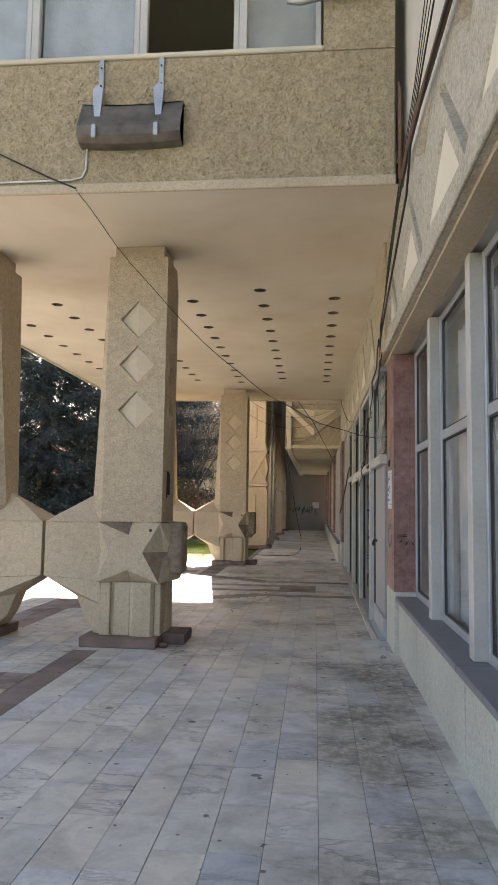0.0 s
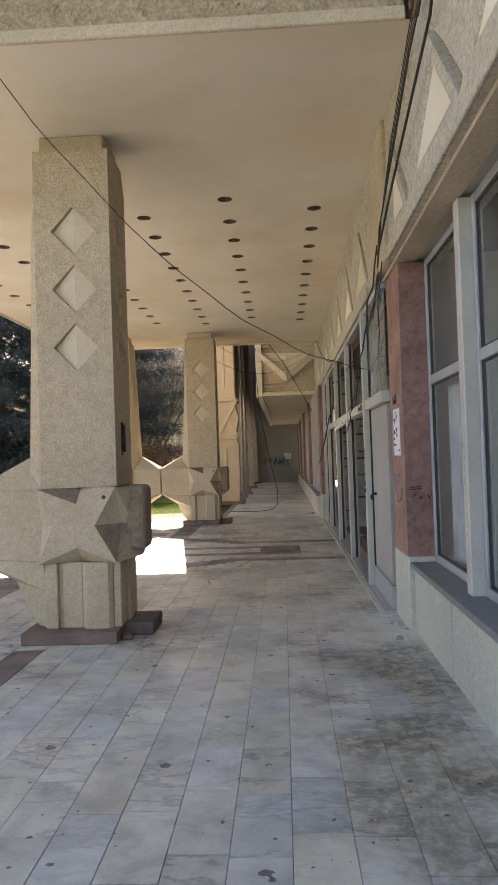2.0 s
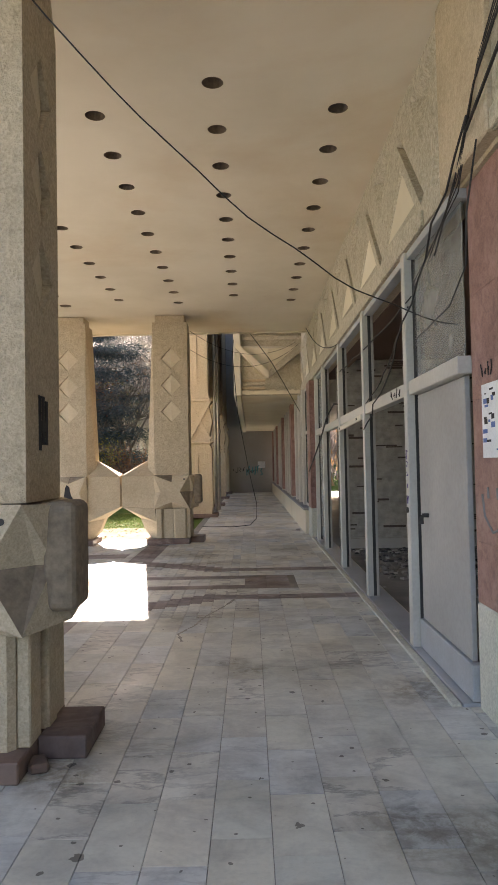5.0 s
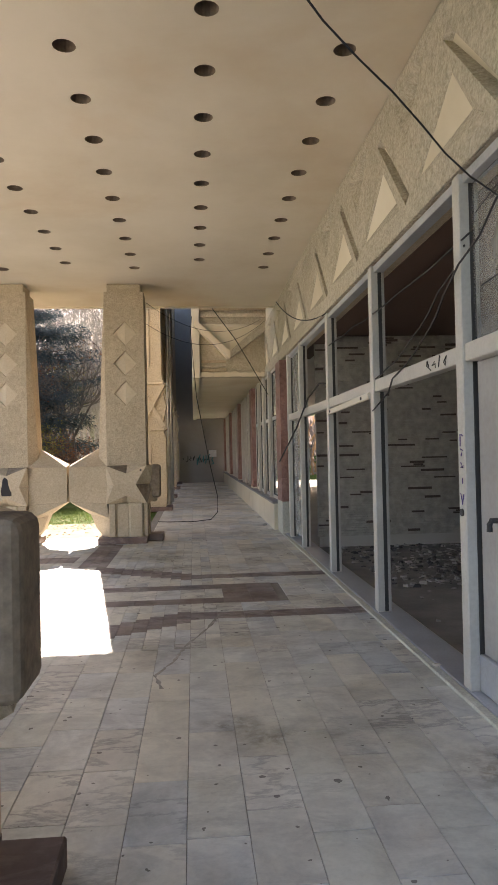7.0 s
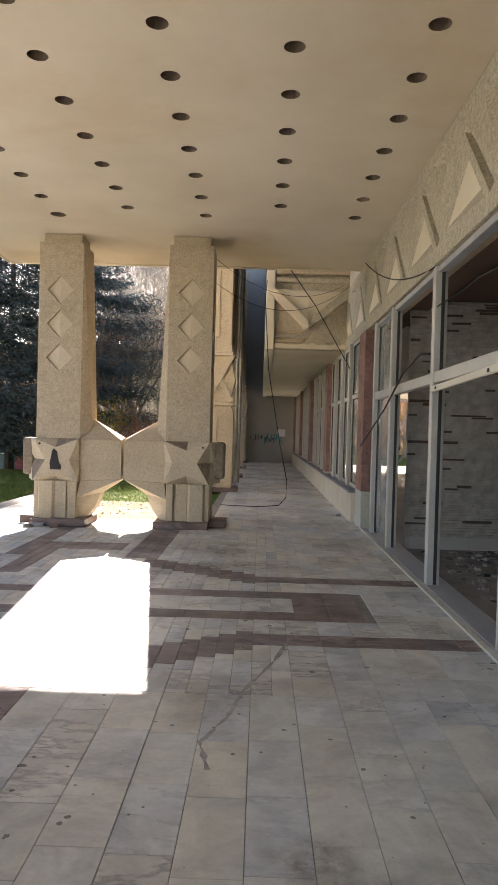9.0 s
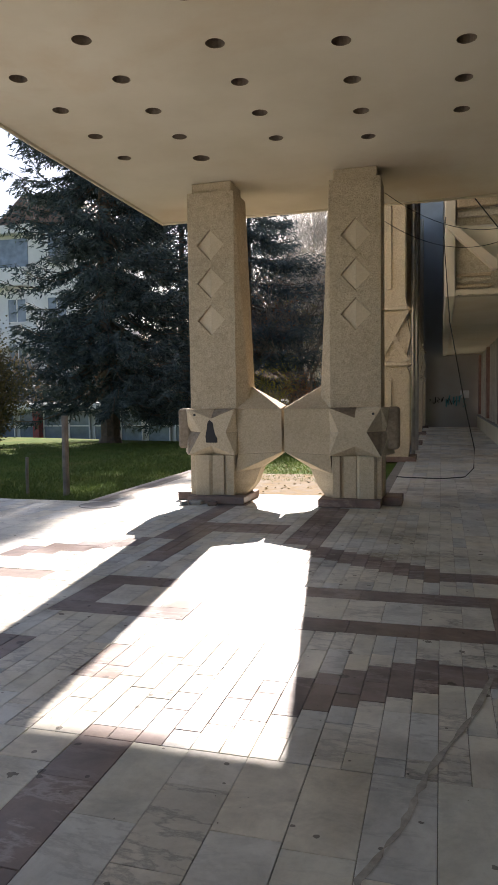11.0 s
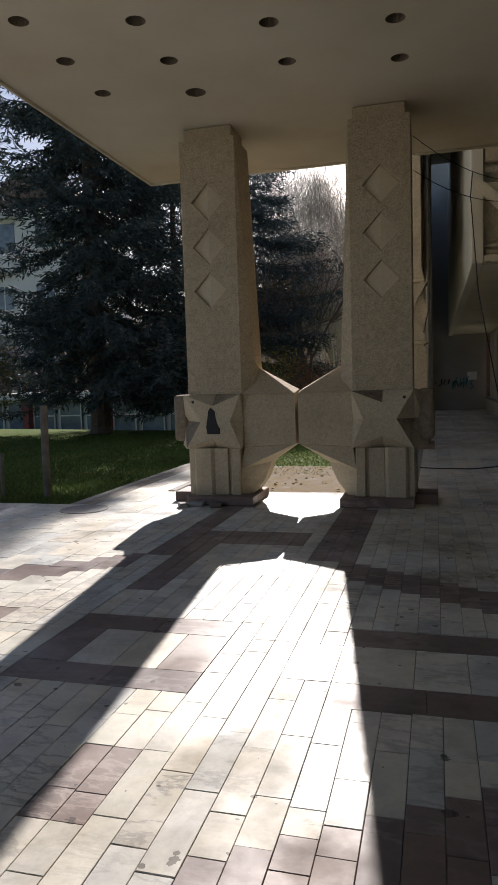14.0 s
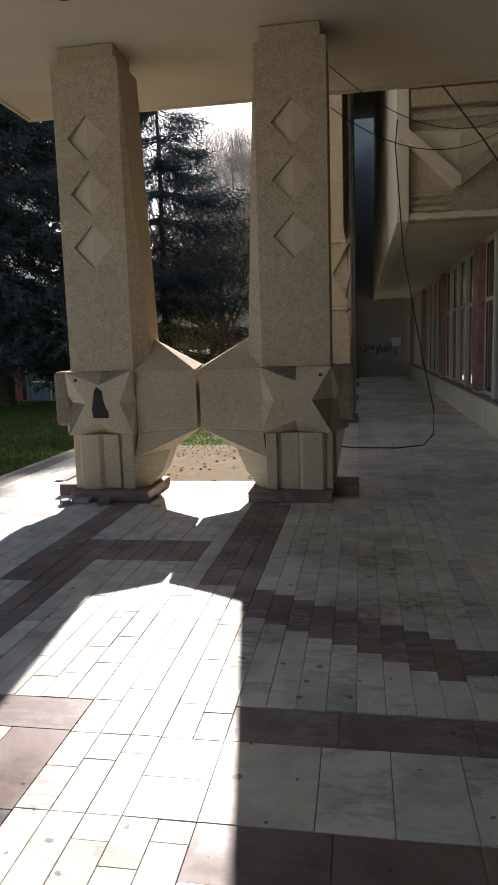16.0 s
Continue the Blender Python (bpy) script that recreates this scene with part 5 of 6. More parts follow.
def tray():
    """Curved sheet-metal tray on two steel brackets, left from an air conditioner."""
    t = thing("bracket_tray", "stained sheet metal tray on two steel wall brackets", "bracket", (-1.17, 5.965, 4.62))
    bm = bmesh.new()
    n = 12
    rows = [(0.0, -0.03), (-0.10, -0.02), (-0.16, 0.03), (-0.15, 0.12), (-0.05, 0.34), (-0.03, 0.37), (-0.03, 0.38)]
    grid = []
    for i in range(n + 1):
        x = -0.46 + 0.92 * i / n
        bow = 0.02 * math.cos((i / n - 0.5) * 3.14)
        grid.append([bm.verts.new((x, y, z - bow)) for y, z in rows])
    for a, b in zip(grid, grid[1:]):
        for j in range(len(rows) - 1):
            bm.faces.new((a[j], b[j], b[j + 1], a[j + 1]))
    for g in (grid[0], grid[-1]):
        bm.faces.new(g)
    bmesh.ops.solidify(bm, geom=list(bm.faces), thickness=0.006)
    part("sheet", bm, M_TRAY, t)
    for x in (-0.30, 0.25):
        arm = part("bracket", one_box(x - 0.022, x + 0.022, -0.02, 0.0, 0.36, 0.80, 0.003), M_STEEL, t)
        part("arm", prism(bmesh.new(), [(x - 0.05, 0.47), (x, 0.52), (x + 0.045, 0.47), (x + 0.02, 0.14), (x - 0.02, 0.14)], 'y', -0.10, -0.05), M_STEEL, t)
        part("foot", one_box(x - 0.02, x + 0.02, -0.19, -0.162, -0.02, 0.10, 0.003), M_STEEL, t)
        for z in (0.45, 0.55, 0.72):
            part("bolt", tube(bmesh.new(), [(x, -0.02, z), (x, -0.032, z)], 0.009, 6), M_GASKET_SHADE, arm)
    return tagged(t, kind="thing")


tray()


# ---- paint and papers ----
def poster():
    t = thing("poster", "torn paper poster with blue print on the pilaster", "poster", (1.256, 7.55, 1.42))
    part("sheet", one_box(-0.002, 0.0, -0.16, 0.16, 0.0, 0.40), M_PAPER, t)
    rng = random.Random(2)
    for i in range(18):
        y, z = rng.uniform(-0.14, 0.10), rng.uniform(0.03, 0.36)
        part("print", one_box(-0.004, -0.0025, y, y + rng.uniform(0.015, 0.07), z, z + rng.uniform(0.006, 0.03)), M_INK_BLUE if i % 2 else M_INK_BLACK, t)
    return tagged(t, kind="thing")


poster()


def strokes(name, label, mat, lines, r):
    """Painted strokes on a surface, each a flattened bar."""
    t = thing(name, label, "graffiti", group="graffiti", kind="thing")
    for ln in lines:
        part("stroke", tube(bmesh.new(), ln, r, 5), mat, t)
    return t


rng = random.Random(14)


def scrawl(p, du, dv, n, seed):
    r2 = random.Random(seed)
    out = []
    x = 0.0
    for _ in range(n):
        pts = []
        for k in range(4):
            u, v = x + r2.uniform(0, 0.9), r2.uniform(0, 1)
            pts.append(Vector(p) + Vector(du) * u + Vector(dv) * v)
        out.append(pts)
        x += 1.0
    return out


strokes("graffiti", "black scribbled paint on the pilaster", M_INK_BLACK, scrawl((1.2575, 7.72, 1.86), (0, -0.045, 0), (0, 0, 0.09), 4, 3), 0.004)
strokes("graffiti", "dark smeared bar and scribble on the red granite", M_INK_BLACK, [[(1.30, 7.2475, 1.14), (1.39, 7.2475, 1.15)], [(1.30, 7.2475, 1.16), (1.39, 7.2475, 1.165)]] + scrawl((1.31, 7.2475, 1.06), (0.04, 0, 0), (0, 0, 0.05), 4, 5), 0.004)
strokes("graffiti", "grey curved paint stroke on the pilaster", M_SILL, [[(1.2575, 7.75, 1.22), (1.2575, 7.72, 1.10), (1.2575, 7.6, 1.02), (1.2575, 7.45, 1.06), (1.2575, 7.40, 1.15)], [(1.2575, 7.66, 1.26), (1.2575, 7.655, 1.20)], [(1.2575, 7.52, 1.26), (1.2575, 7.515, 1.20)]], 0.008)
strokes("graffiti", "purple marker letters running down the post", M_PURPLE, scrawl((1.1625, 9.18, 1.50), (0, 0, -0.085), (0, -0.05, 0), 5, 8), 0.0035)
strokes("graffiti", "black tag on the transom", M_INK_BLACK, scrawl((1.1775, 9.75, 1.92), (0, -0.10, 0), (0, 0, 0.09), 4, 9), 0.004)
strokes("graffiti", "scratched letters on the near mullion", M_FRAME_GREY, scrawl((1.3875, 5.93, 1.50), (0, 0, -0.07), (0, -0.04, 0), 9, 12), 0.002)
strokes("graffiti", "teal and black tag on the end wall", M_INK_TEAL, scrawl((-0.35, 38.494, 0.85), (0.16, 0, 0), (0, 0, 0.5), 6, 15), 0.03)
strokes("graffiti", "black tag on the end wall", M_INK_BLACK, scrawl((-0.95, 38.492, 0.95), (0.17, 0, 0), (0, 0, 0.35), 8, 16), 0.02)
solid("notice", one_box(0.35, 0.72, 38.488, 38.498, 1.22, 1.55), M_PAPER, "white paper notice on the end wall", "notice", kind="thing")


def spray_blot():
    """Black sprayed silhouette-like blot on a pillar's star block."""
    bm = bmesh.new()
    r2 = random.Random(6)
    pts = [(-0.02, 0.30), (0.03, 0.26), (0.045, 0.18), (0.07, 0.10), (0.10, 0.06), (0.09, 0.0), (-0.06, 0.0), (-0.075, 0.08), (-0.05, 0.18), (-0.045, 0.26)]
    prism(bm, [(-3.345 + x + r2.uniform(-0.008, 0.008), 0.80 + z) for x, z in pts], 'y', 16.335, 16.339)
    return solid("paint_blot", bm, M_INK_BLACK, "black sprayed paint blot on the star block", "graffiti", kind="thing")


spray_blot()
bm = bmesh.new()
for y in (7.40, 7.455, 7.51):
    box(bm, -1.0945, -1.091, y, y + 0.042, 1.50 + 0.03 * (y > 7.45), 1.76 + 0.02 * (y < 7.5))
box(bm, -1.0945, -1.0915, 7.40, 7.55, 1.60, 1.65)
solid("paint_blot", bm, M_INK_BLACK, "black painted bars on the pillar's side", "graffiti", kind="thing")


# ---- small things on the paving ----
def pebble(x, y, r, mat, label, seed=1, name="stone"):
    bm = bmesh.new()
    bmesh.ops.create_icosphere(bm, subdivisions=2, radius=r)
    r2 = random.Random(seed)
    for v in bm.verts:
        v.co *= r2.uniform(0.75, 1.1)
        v.co.z = max(-r * 0.3, v.co.z * 0.6)
    bmesh.ops.translate(bm, verts=bm.verts, vec=(x, y, r * 0.3))
    return solid(name, bm, mat, label, "stone", kind="thing")


pebble(1.13, 7.02, 0.032, M_STONE_GREY, "small grey stone on the paving by the wall", 1)
pebble(0.98, 6.75, 0.015, M_WHITE_PLASTER, "tiny plaster crumb on the paving", 2)
pebble(-7.1, 16.5, 0.16, M_STONE_GREY, "flat grey stone at the lawn's edge", 3)
pebble(0.95, 18.4, 0.05, M_STONE_GREY, "lump of plaster by the low wall", 4)
pebble(1.15, 9.62, 0.035, M_WHITE_PLASTER, "white plaster chip by the floor track", 5)
for i, (x, y, w) in enumerate(((-3.52, 16.22, 0.17), (-3.28, 16.17, 0.12), (-3.66, 16.14, 0.09))):
    b = one_box(-w / 2, w / 2, -0.06, 0.06, 0, 0.05, 0.008)
    ob = solid("broken_slab", b, M_STONE_GREY if i != 1 else M_PLINTH, "broken piece of stone slab by the pillar's plinth", "stone", kind="thing")
    ob.location = (x, y, 0.0)
    ob.rotation_euler = (0, 0, 0.3 * i)
ob = solid("broken_slab", one_box(-0.05, 0.045, -0.07, 0.07, 0, 0.045, 0.014), M_PLINTH, "broken dark red corner of a plinth, chipped", "stone", kind="thing")
ob.location, ob.rotation_euler = (-1.05, 7.20, 0.0), (0.0, 0.06, 0.4)
bm = bmesh.new()
bmesh.ops.create_cone(bm, cap_ends=True, segments=28, radius1=0.27, radius2=0.27, depth=0.012, matrix=Matrix.Translation((-4.75, 15.9, 0.0)))
solid("manhole_cover", bm, M_SILL, "round iron manhole cover in the paving", "manhole", kind="thing")


def tar_streak():
    """Dark repaired crack wandering over the tiles."""
    r2 = random.Random(41)
    way = [(-0.18, 11.35), (-0.30, 10.85), (-0.48, 10.35), (-0.55, 10.0), (-0.66, 9.72), (-0.60, 9.42)]
    left, right = [], []
    for (x0, y0), (x1, y1) in zip(way, way[1:]):
        for k in range(7):
            f = k / 7
            w = r2.uniform(0.001, 0.016)
            x, y = x0 + (x1 - x0) * f, y0 + (y1 - y0) * f
            left.append((x - w, y))
            right.append((x + w + r2.uniform(0, 0.012), y))
    bm = bmesh.new()
    for i in range(len(left) - 1):
        bm.faces.new([bm.verts.new((*p, 0.0026)) for p in (left[i], right[i], right[i + 1], left[i + 1])])
    bmesh.ops.recalc_face_normals(bm, faces=bm.faces)
    return solid("tar_streak", bm, M_STREAK, "thin grey mortar streak smeared over the paving", "stain", kind="thing")


tar_streak()


def plank_scraps():
    r2 = random.Random(31)
    vv, ff = [], []
    for _ in range(160):
        x, y = r2.uniform(-4.1, -1.8), r2.uniform(17.4, 22)
        a, l = r2.uniform(0, 6.3), r2.uniform(0.015, 0.032)
        k = len(vv)
        z = -0.035
        vv += [(x + math.cos(a) * l, y + math.sin(a) * l, z + 0.012), (x - math.sin(a) * l * 0.6, y + math.cos(a) * l * 0.6, z + 0.02), (x - math.cos(a) * l, y - math.sin(a) * l, z + 0.008), (x + math.sin(a) * l * 0.6, y - math.cos(a) * l * 0.6, z)]
        ff.append((k, k + 1, k + 2, k + 3))
    tagged(raw_mesh("fallen_leaves", vv, ff, M_BUSH), "dry fallen leaves on the soil", "leaves", kind="stuff")


solid("soil", one_box(-4.2, -1.76, 17.3, 20.2, -0.2, -0.045), M_SOIL, "bare soil with dry leaves behind the pillars", "ground")
plank_scraps()


def post(x, y, h, r, label):
    bm = bmesh.new()
    tube(bm, [(x, y, -0.1), (x, y, h * 0.5), (x + 0.01, y, h)], r, 8)
    return solid("post", bm, M_BARK_GREY, label, "post", kind="thing")


post(-5.89, 17.0, 1.15, 0.05, "weathered wooden stake in the lawn")
post(-6.53, 16.95, 0.52, 0.025, "short thin stake in the lawn")


# ---- vegetation ----
def needles(name, base, height, skirt, radius, power, n_branch, droop, hang, mat, trunk_r, seed, label, sprays=15, gap=0.0, arc=(0, 6.2832), thin=0.2, tufts=4, needle=0.2):
    """A conifer: tapered trunk and branches carrying hanging sprays of needles."""
    r2 = random.Random(seed)
    t = thing(name, label, "tree", base)
    bm = bmesh.new()
    tube(bm, [(0, 0, -0.4), (0.02, 0, 0.2), (0, 0.03, height * 0.3), (0.05, 0, height * 0.65), (0, 0, height)], trunk_r, 9, 0.02)
    for v in bm.verts:
        if v.co.z < 0.0:
            v.co.x *= 1.4
            v.co.y *= 1.4
    part("trunk", bm, M_BARK, t)
    V, F = [], []
    bmb = bmesh.new()
    for i in range(n_branch):
        f = (i + r2.random()) / n_branch
        z = skirt + (height - skirt) * f ** 1.15
        if gap:
            z = skirt + round((z - skirt) / gap) * gap + r2.uniform(-0.12, 0.12)
        L = radius * max(0.03, 1 - z / height) ** power * r2.uniform(0.72, 1.12)
        az = r2.uniform(*arc)
        dx, dy = math.cos(az), math.sin(az)
        pts = []
        for k in range(6):
            s = k / 5
            pts.append(Vector((dx * L * s, dy * L * s, z - droop * L * math.sin(s * 2.1) * 0.55 + 0.10 * L * s * s)))
        tube(bmb, pts, 0.035 if L > 2 else 0.022, 4, 0.008)
        for k in range(sprays):
            s = 0.18 + 0.82 * (k + r2.random()) / sprays
            j = min(4, int(s * 5))
            p = pts[j].lerp(pts[j + 1], s * 5 - j)
            for side in (-1, 1):
                wl = hang * r2.uniform(0.5, 1.2) * (1.15 - 0.5 * s)
                ang = az + side * r2.uniform(0.5, 1.3)
                q = p + Vector((math.cos(ang) * wl, math.sin(ang) * wl, -wl * r2.uniform(0.15, 0.8)))
                axis = (q - p).normalized()
                for m in range(tufts):
                    c = p.lerp(q, (m + r2.random()) / tufts)
                    ll = r2.uniform(0.7, 1.25) * needle
                    out = Vector((r2.uniform(-1, 1), r2.uniform(-1, 1), r2.uniform(-0.8, 0.8)))
                    d = (axis * 0.75 + out * 0.75).normalized() * ll
                    w = d.cross(Vector((r2.uniform(-1, 1), r2.uniform(-1, 1), r2.uniform(-1, 1)))).normalized() * ll * thin
                    n0 = len(V)
                    V += [tuple(c - w * 0.6), tuple(c + d * 0.45 - w), tuple(c + d), tuple(c + d * 0.45 + w)]
                    F.append((n0, n0 + 1, n0 + 2, n0 + 3))
    tagged(part("branch_mass", bmb, M_BARK, t), kind="stuff")
    raw_mesh("crown", V, F, mat, t)
    return t


needles("spruce", (-11.1, 28.6, -0.05), 21.0, 2.2, 4.2, 0.66, 400, 0.75, 0.62, M_SPRUCE, 0.42, 5, "tall dark blue-green spruce with a dense drooping crown", 18, 0.42, thin=0.11, tufts=13, needle=0.20)
needles("spruce", (-8.55, 37.0, -1.2), 14.5, 2.6, 6.6, 0.85, 230, 0.28, 0.8, M_SPRUCE_B, 0.26, 8, "hazy conifer with long layered hanging branches", 20, 1.0, thin=0.06, tufts=9, needle=0.24)
needles("spruce", (-10.9, 35.0, -0.8), 16.0, 1.6, 3.5, 0.6, 230, 0.4, 0.5, M_SPRUCE, 0.3, 12, "dark spruce further back on the lawn", 13, thin=0.12, tufts=7, needle=0.24)


def weeping_birch(base, height, width, n, seed, label):
    """A slender pale tree whose fine twigs hang almost straight down."""
    r2 = random.Random(seed)
    t = thing("tree", label, "tree", base)
    bm = bmesh.new()
    tube(bm, [(0, 0, -0.4), (0.1, 0, height * 0.35), (0.0, 0.1, height * 0.7), (0.05, 0, height)], height * 0.011, 6, 0.015)
    limbs = []
    for _ in range(46):
        z = height * r2.uniform(0.28, 0.97)
        a, l = r2.uniform(0, 6.3), width * (1.15 - z / height) * r2.uniform(0.6, 1.2)
        pts = [Vector((0, 0, z)), Vector((math.cos(a) * l * 0.55, math.sin(a) * l * 0.55, z + l * r2.uniform(0.2, 0.6))), Vector((math.cos(a) * l, math.sin(a) * l, z + l * r2.uniform(0.3, 0.9)))]
        tube(bm, pts, 0.03, 4, 0.01)
        limbs.append(pts)
    part("trunk", bm, M_TWIG, t)
    V, F = [], []
    for _ in range(n):
        pts = r2.choice(limbs)
        f = r2.uniform(0.2, 1.0) * 2
        c = pts[0].lerp(pts[1], f) if f < 1 else pts[1].lerp(pts[2], f - 1)
        c = c + Vector((r2.gauss(0, 0.45), r2.gauss(0, 0.45), r2.gauss(0, 0.3)))
        up = r2.random() < 0.35
        l = r2.uniform(0.3, 1.5)
        dx, dy = r2.uniform(-0.6, 0.6), r2.uniform(-0.6, 0.6)
        w = r2.uniform(0.007, 0.013)
        a = r2.uniform(0, 3.14)
        wx, wy = math.cos(a) * w, math.sin(a) * w
        dz = l * (0.8 if up else -1.0)
        mid = (c.x + dx * 0.7, c.y + dy * 0.7, c.z + dz * 0.45)
        n0 = len(V)
        V += [(c.x - wx, c.y - wy, c.z), (c.x + wx, c.y + wy, c.z), (mid[0] + wx * 0.8, mid[1] + wy * 0.8, mid[2]), (mid[0] - wx * 0.8, mid[1] - wy * 0.8, mid[2]), (c.x + dx, c.y + dy, c.z + dz)]
        F += [(n0, n0 + 1, n0 + 2, n0 + 3), (n0 + 3, n0 + 2, n0 + 4)]
    tagged(raw_mesh("twig_mass", V, F, M_TWIG, t), "fine pale hanging twigs", kind="stuff")
    return t


for bx, by, bh, sd in ((-6.9, 44.0, 12.5, 61), (-8.8, 47.0, 14.0, 62), (-5.2, 45.0, 12.0, 63), (-7.6, 51.0, 15.0, 64)):
    weeping_birch((bx, by, -1.6), bh, 4.4, 4600, sd, "leafless weeping birch with fine hanging twigs")


def bare_tree(base, height, seed, leaf=None, leaf_n=0, spread=0.55, bark=None, label="bare grey tree in late autumn", depth=7, lean=0.0):
    r2 = random.Random(seed)
    t = thing("tree", label, "tree", base)
    bm = bmesh.new()
    tips = []

    def grow(p, d, l, r, lev):
        n = 3
        pts = [p]
        for i in range(n):
            d = (d + Vector((r2.uniform(-1, 1), r2.uniform(-1, 1), r2.uniform(-0.4, 0.7))) * 0.13).normalized()
            pts.append(pts[-1] + d * l / n)
        tube(bm, pts, r, 5 if lev < 2 else 3, r * 0.72)
        if lev >= depth:
            tips.append(pts[-1])
            return
        for _ in range(3 if lev in (1, 2, 3) else 2):
            e = (d + Vector((r2.uniform(-1, 1), r2.uniform(-1, 1), r2.uniform(-0.45, 0.8))) * spread * 1.5).normalized()
            grow(pts[r2.choice((2, 3, 3))], e, l * r2.uniform(0.6, 0.82), r * 0.7, lev + 1)
    grow(Vector((0, 0, -0.3)), Vector((lean, 0, 1)), height * 0.27, height * 0.014, 0)
    part("trunk", bm, bark or M_BARK_GREY, t)
    if leaf:
        V, F = [], []
        for _ in range(leaf_n):
            c = r2.choice(tips) + Vector((r2.gauss(0, 0.25), r2.gauss(0, 0.25), r2.gauss(0, 0.25)))
            d = Vector((r2.uniform(-1, 1), r2.uniform(-1, 1), r2.uniform(-1, 0.3))).normalized() * 0.09
            w = d.cross(Vector((r2.uniform(-1, 1), r2.uniform(-1, 1), 1))).normalized() * 0.05
            n0 = len(V)
            V += [tuple(c), tuple(c + d * 0.5 - w), tuple(c + d), tuple(c + d * 0.5 + w)]
            F.append((n0, n0 + 1, n0 + 2, n0 + 3))
        raw_mesh("leaves", V, F, leaf, t)
    return t


bare_tree((-9.6, 39, -1.4), 10, 3, M_RUST, 900, label="bare tree with a few rust-coloured leaves")
bare_tree((-6.0, 41, -1.5), 11, 4, None, 0)
bare_tree((-7.2, 38, -1.4), 10, 5, M_YELLOW, 300, label="bare tree with a few yellow leaves")
bare_tree((-11.0, 44, -1.6), 12, 6, M_RUST, 700, label="bare tree with a few rust-coloured leaves")
bare_tree((-8.0, 48, -1.7), 14, 7, None, 0)
bare_tree((-13.0, 50, -1.7), 15, 9, None, 0)
bare_tree((-5.9, 36.5, -1.2), 9.5, 19, M_RUST, 250, label="slender bare tree with hanging twigs")
bare_tree((-6.2, 44, -1.6), 15, 23, M_HAZE_RUST, 500, 0.45, M_TWIG, "pale slender birch, almost bare")
bare_tree((-4.6, 47, -1.7), 16, 24, M_HAZE_RUST, 400, 0.45, M_TWIG, "pale slender birch, almost bare")
bare_tree((-7.6, 52, -1.7), 17, 25, None, 0, 0.45, M_TWIG, "pale slender birch, almost bare")


def bush(base, h, w, mat, n, seed, label, stems=26, leaf=0.06, cone=0.0):
    r2 = random.Random(seed)
    t = thing("bush", label, "bush", base)
    bm = bmesh.new()
    V, F = [], []
    for i in range(stems):
        a, s = r2.uniform(0, 6.3), r2.uniform(0.1, 1.0)
        top = Vector((math.cos(a) * w * s, math.sin(a) * w * s, h * r2.uniform(0.6, 1.0) * (1 - cone * s)))
        mid = top * 0.5 + Vector((r2.uniform(-0.1, 0.1), r2.uniform(-0.1, 0.1), 0.15))
        foot = Vector((math.cos(a) * 0.12, math.sin(a) * 0.12, -0.1))
        tube(bm, [foot, mid, top], 0.018, 4, 0.005)
        for _ in range(n // stems):
            f = r2.uniform(0.25, 1.05)
            c = (mid.lerp(top, f * 2 - 1) if f > 0.5 else foot.lerp(mid, f * 2)) + Vector((r2.gauss(0, 0.16), r2.gauss(0, 0.16), r2.gauss(0, 0.16)))
            c.z = max(0.05, c.z)
            d = Vector((r2.uniform(-1, 1), r2.uniform(-1, 1), r2.uniform(-0.8, 0.8))).normalized() * leaf
            wd = d.cross(Vector((r2.uniform(-1, 1), r2.uniform(-1, 1), 1))).normalized() * leaf * 0.45
            n0 = len(V)
            V += [tuple(c), tuple(c + d * 0.5 - wd), tuple(c + d), tuple(c + d * 0.5 + wd)]
            F.append((n0, n0 + 1, n0 + 2, n0 + 3))
    tagged(part("stem_mass", bm, M_BARK_GREY, t), kind="stuff")
    raw_mesh("leaves", V, F, mat, t)
    return t


bush((-12.1, 23.4, -0.05), 4.2, 1.4, M_BUSH, 15000, 3, "tall olive-brown bush thinning to bare stems at its foot", 60, 0.075, 0.42)
bush((-6.6, 31.5, -0.4), 3.0, 1.6, M_YELLOW, 4600, 5, "yellow-green autumn bush behind the lawn", 34)
bush((-5.0, 32.0, -0.5), 2.6, 1.3, M_RUST, 3400, 6, "rust-red autumn bush behind the lawn", 30)
bush((-9.3, 33.5, -0.6), 2.6, 1.2, M_YELLOW, 2400, 7, "yellowish bush beside the spruce", 34)
bush((-2.6, 31.5, -0.3), 2.2, 1.3, M_BUSH, 2600, 8, "brownish bush at the lawn's far side", 30)


def grass():
    r2 = random.Random(77)
    V, F = [], []
    def blade(x, y, h):
        a = r2.uniform(0, 6.3)
        w = 0.008
        n0 = len(V)
        z = ground_height(x, y)
        V.extend([(x - math.cos(a) * w, y - math.sin(a) * w, z), (x + math.cos(a) * w, y + math.sin(a) * w, z), (x + r2.uniform(-0.05, 0.05), y + r2.uniform(-0.05, 0.05), z + h)])
        F.append((n0, n0 + 1, n0 + 2))
    for _ in range(42000):
        y = 16.15 + 12 * r2.random() ** 1.8
        blade(r2.uniform(-14, -5.15) if r2.random() < 0.8 else r2.uniform(-8, -5.15), y, r2.uniform(0.03, 0.065))
    for _ in range(9000):
        y = 19.0 + 6 * r2.random() ** 0.7
        blade(r2.uniform(-4.2, -1.9), y, r2.uniform(0.02, 0.05))
    tagged(raw_mesh("grass", V, F, M_GRASSBLADE), "short green lawn grass, yellowing at the edge", "grass", kind="stuff")


grass()


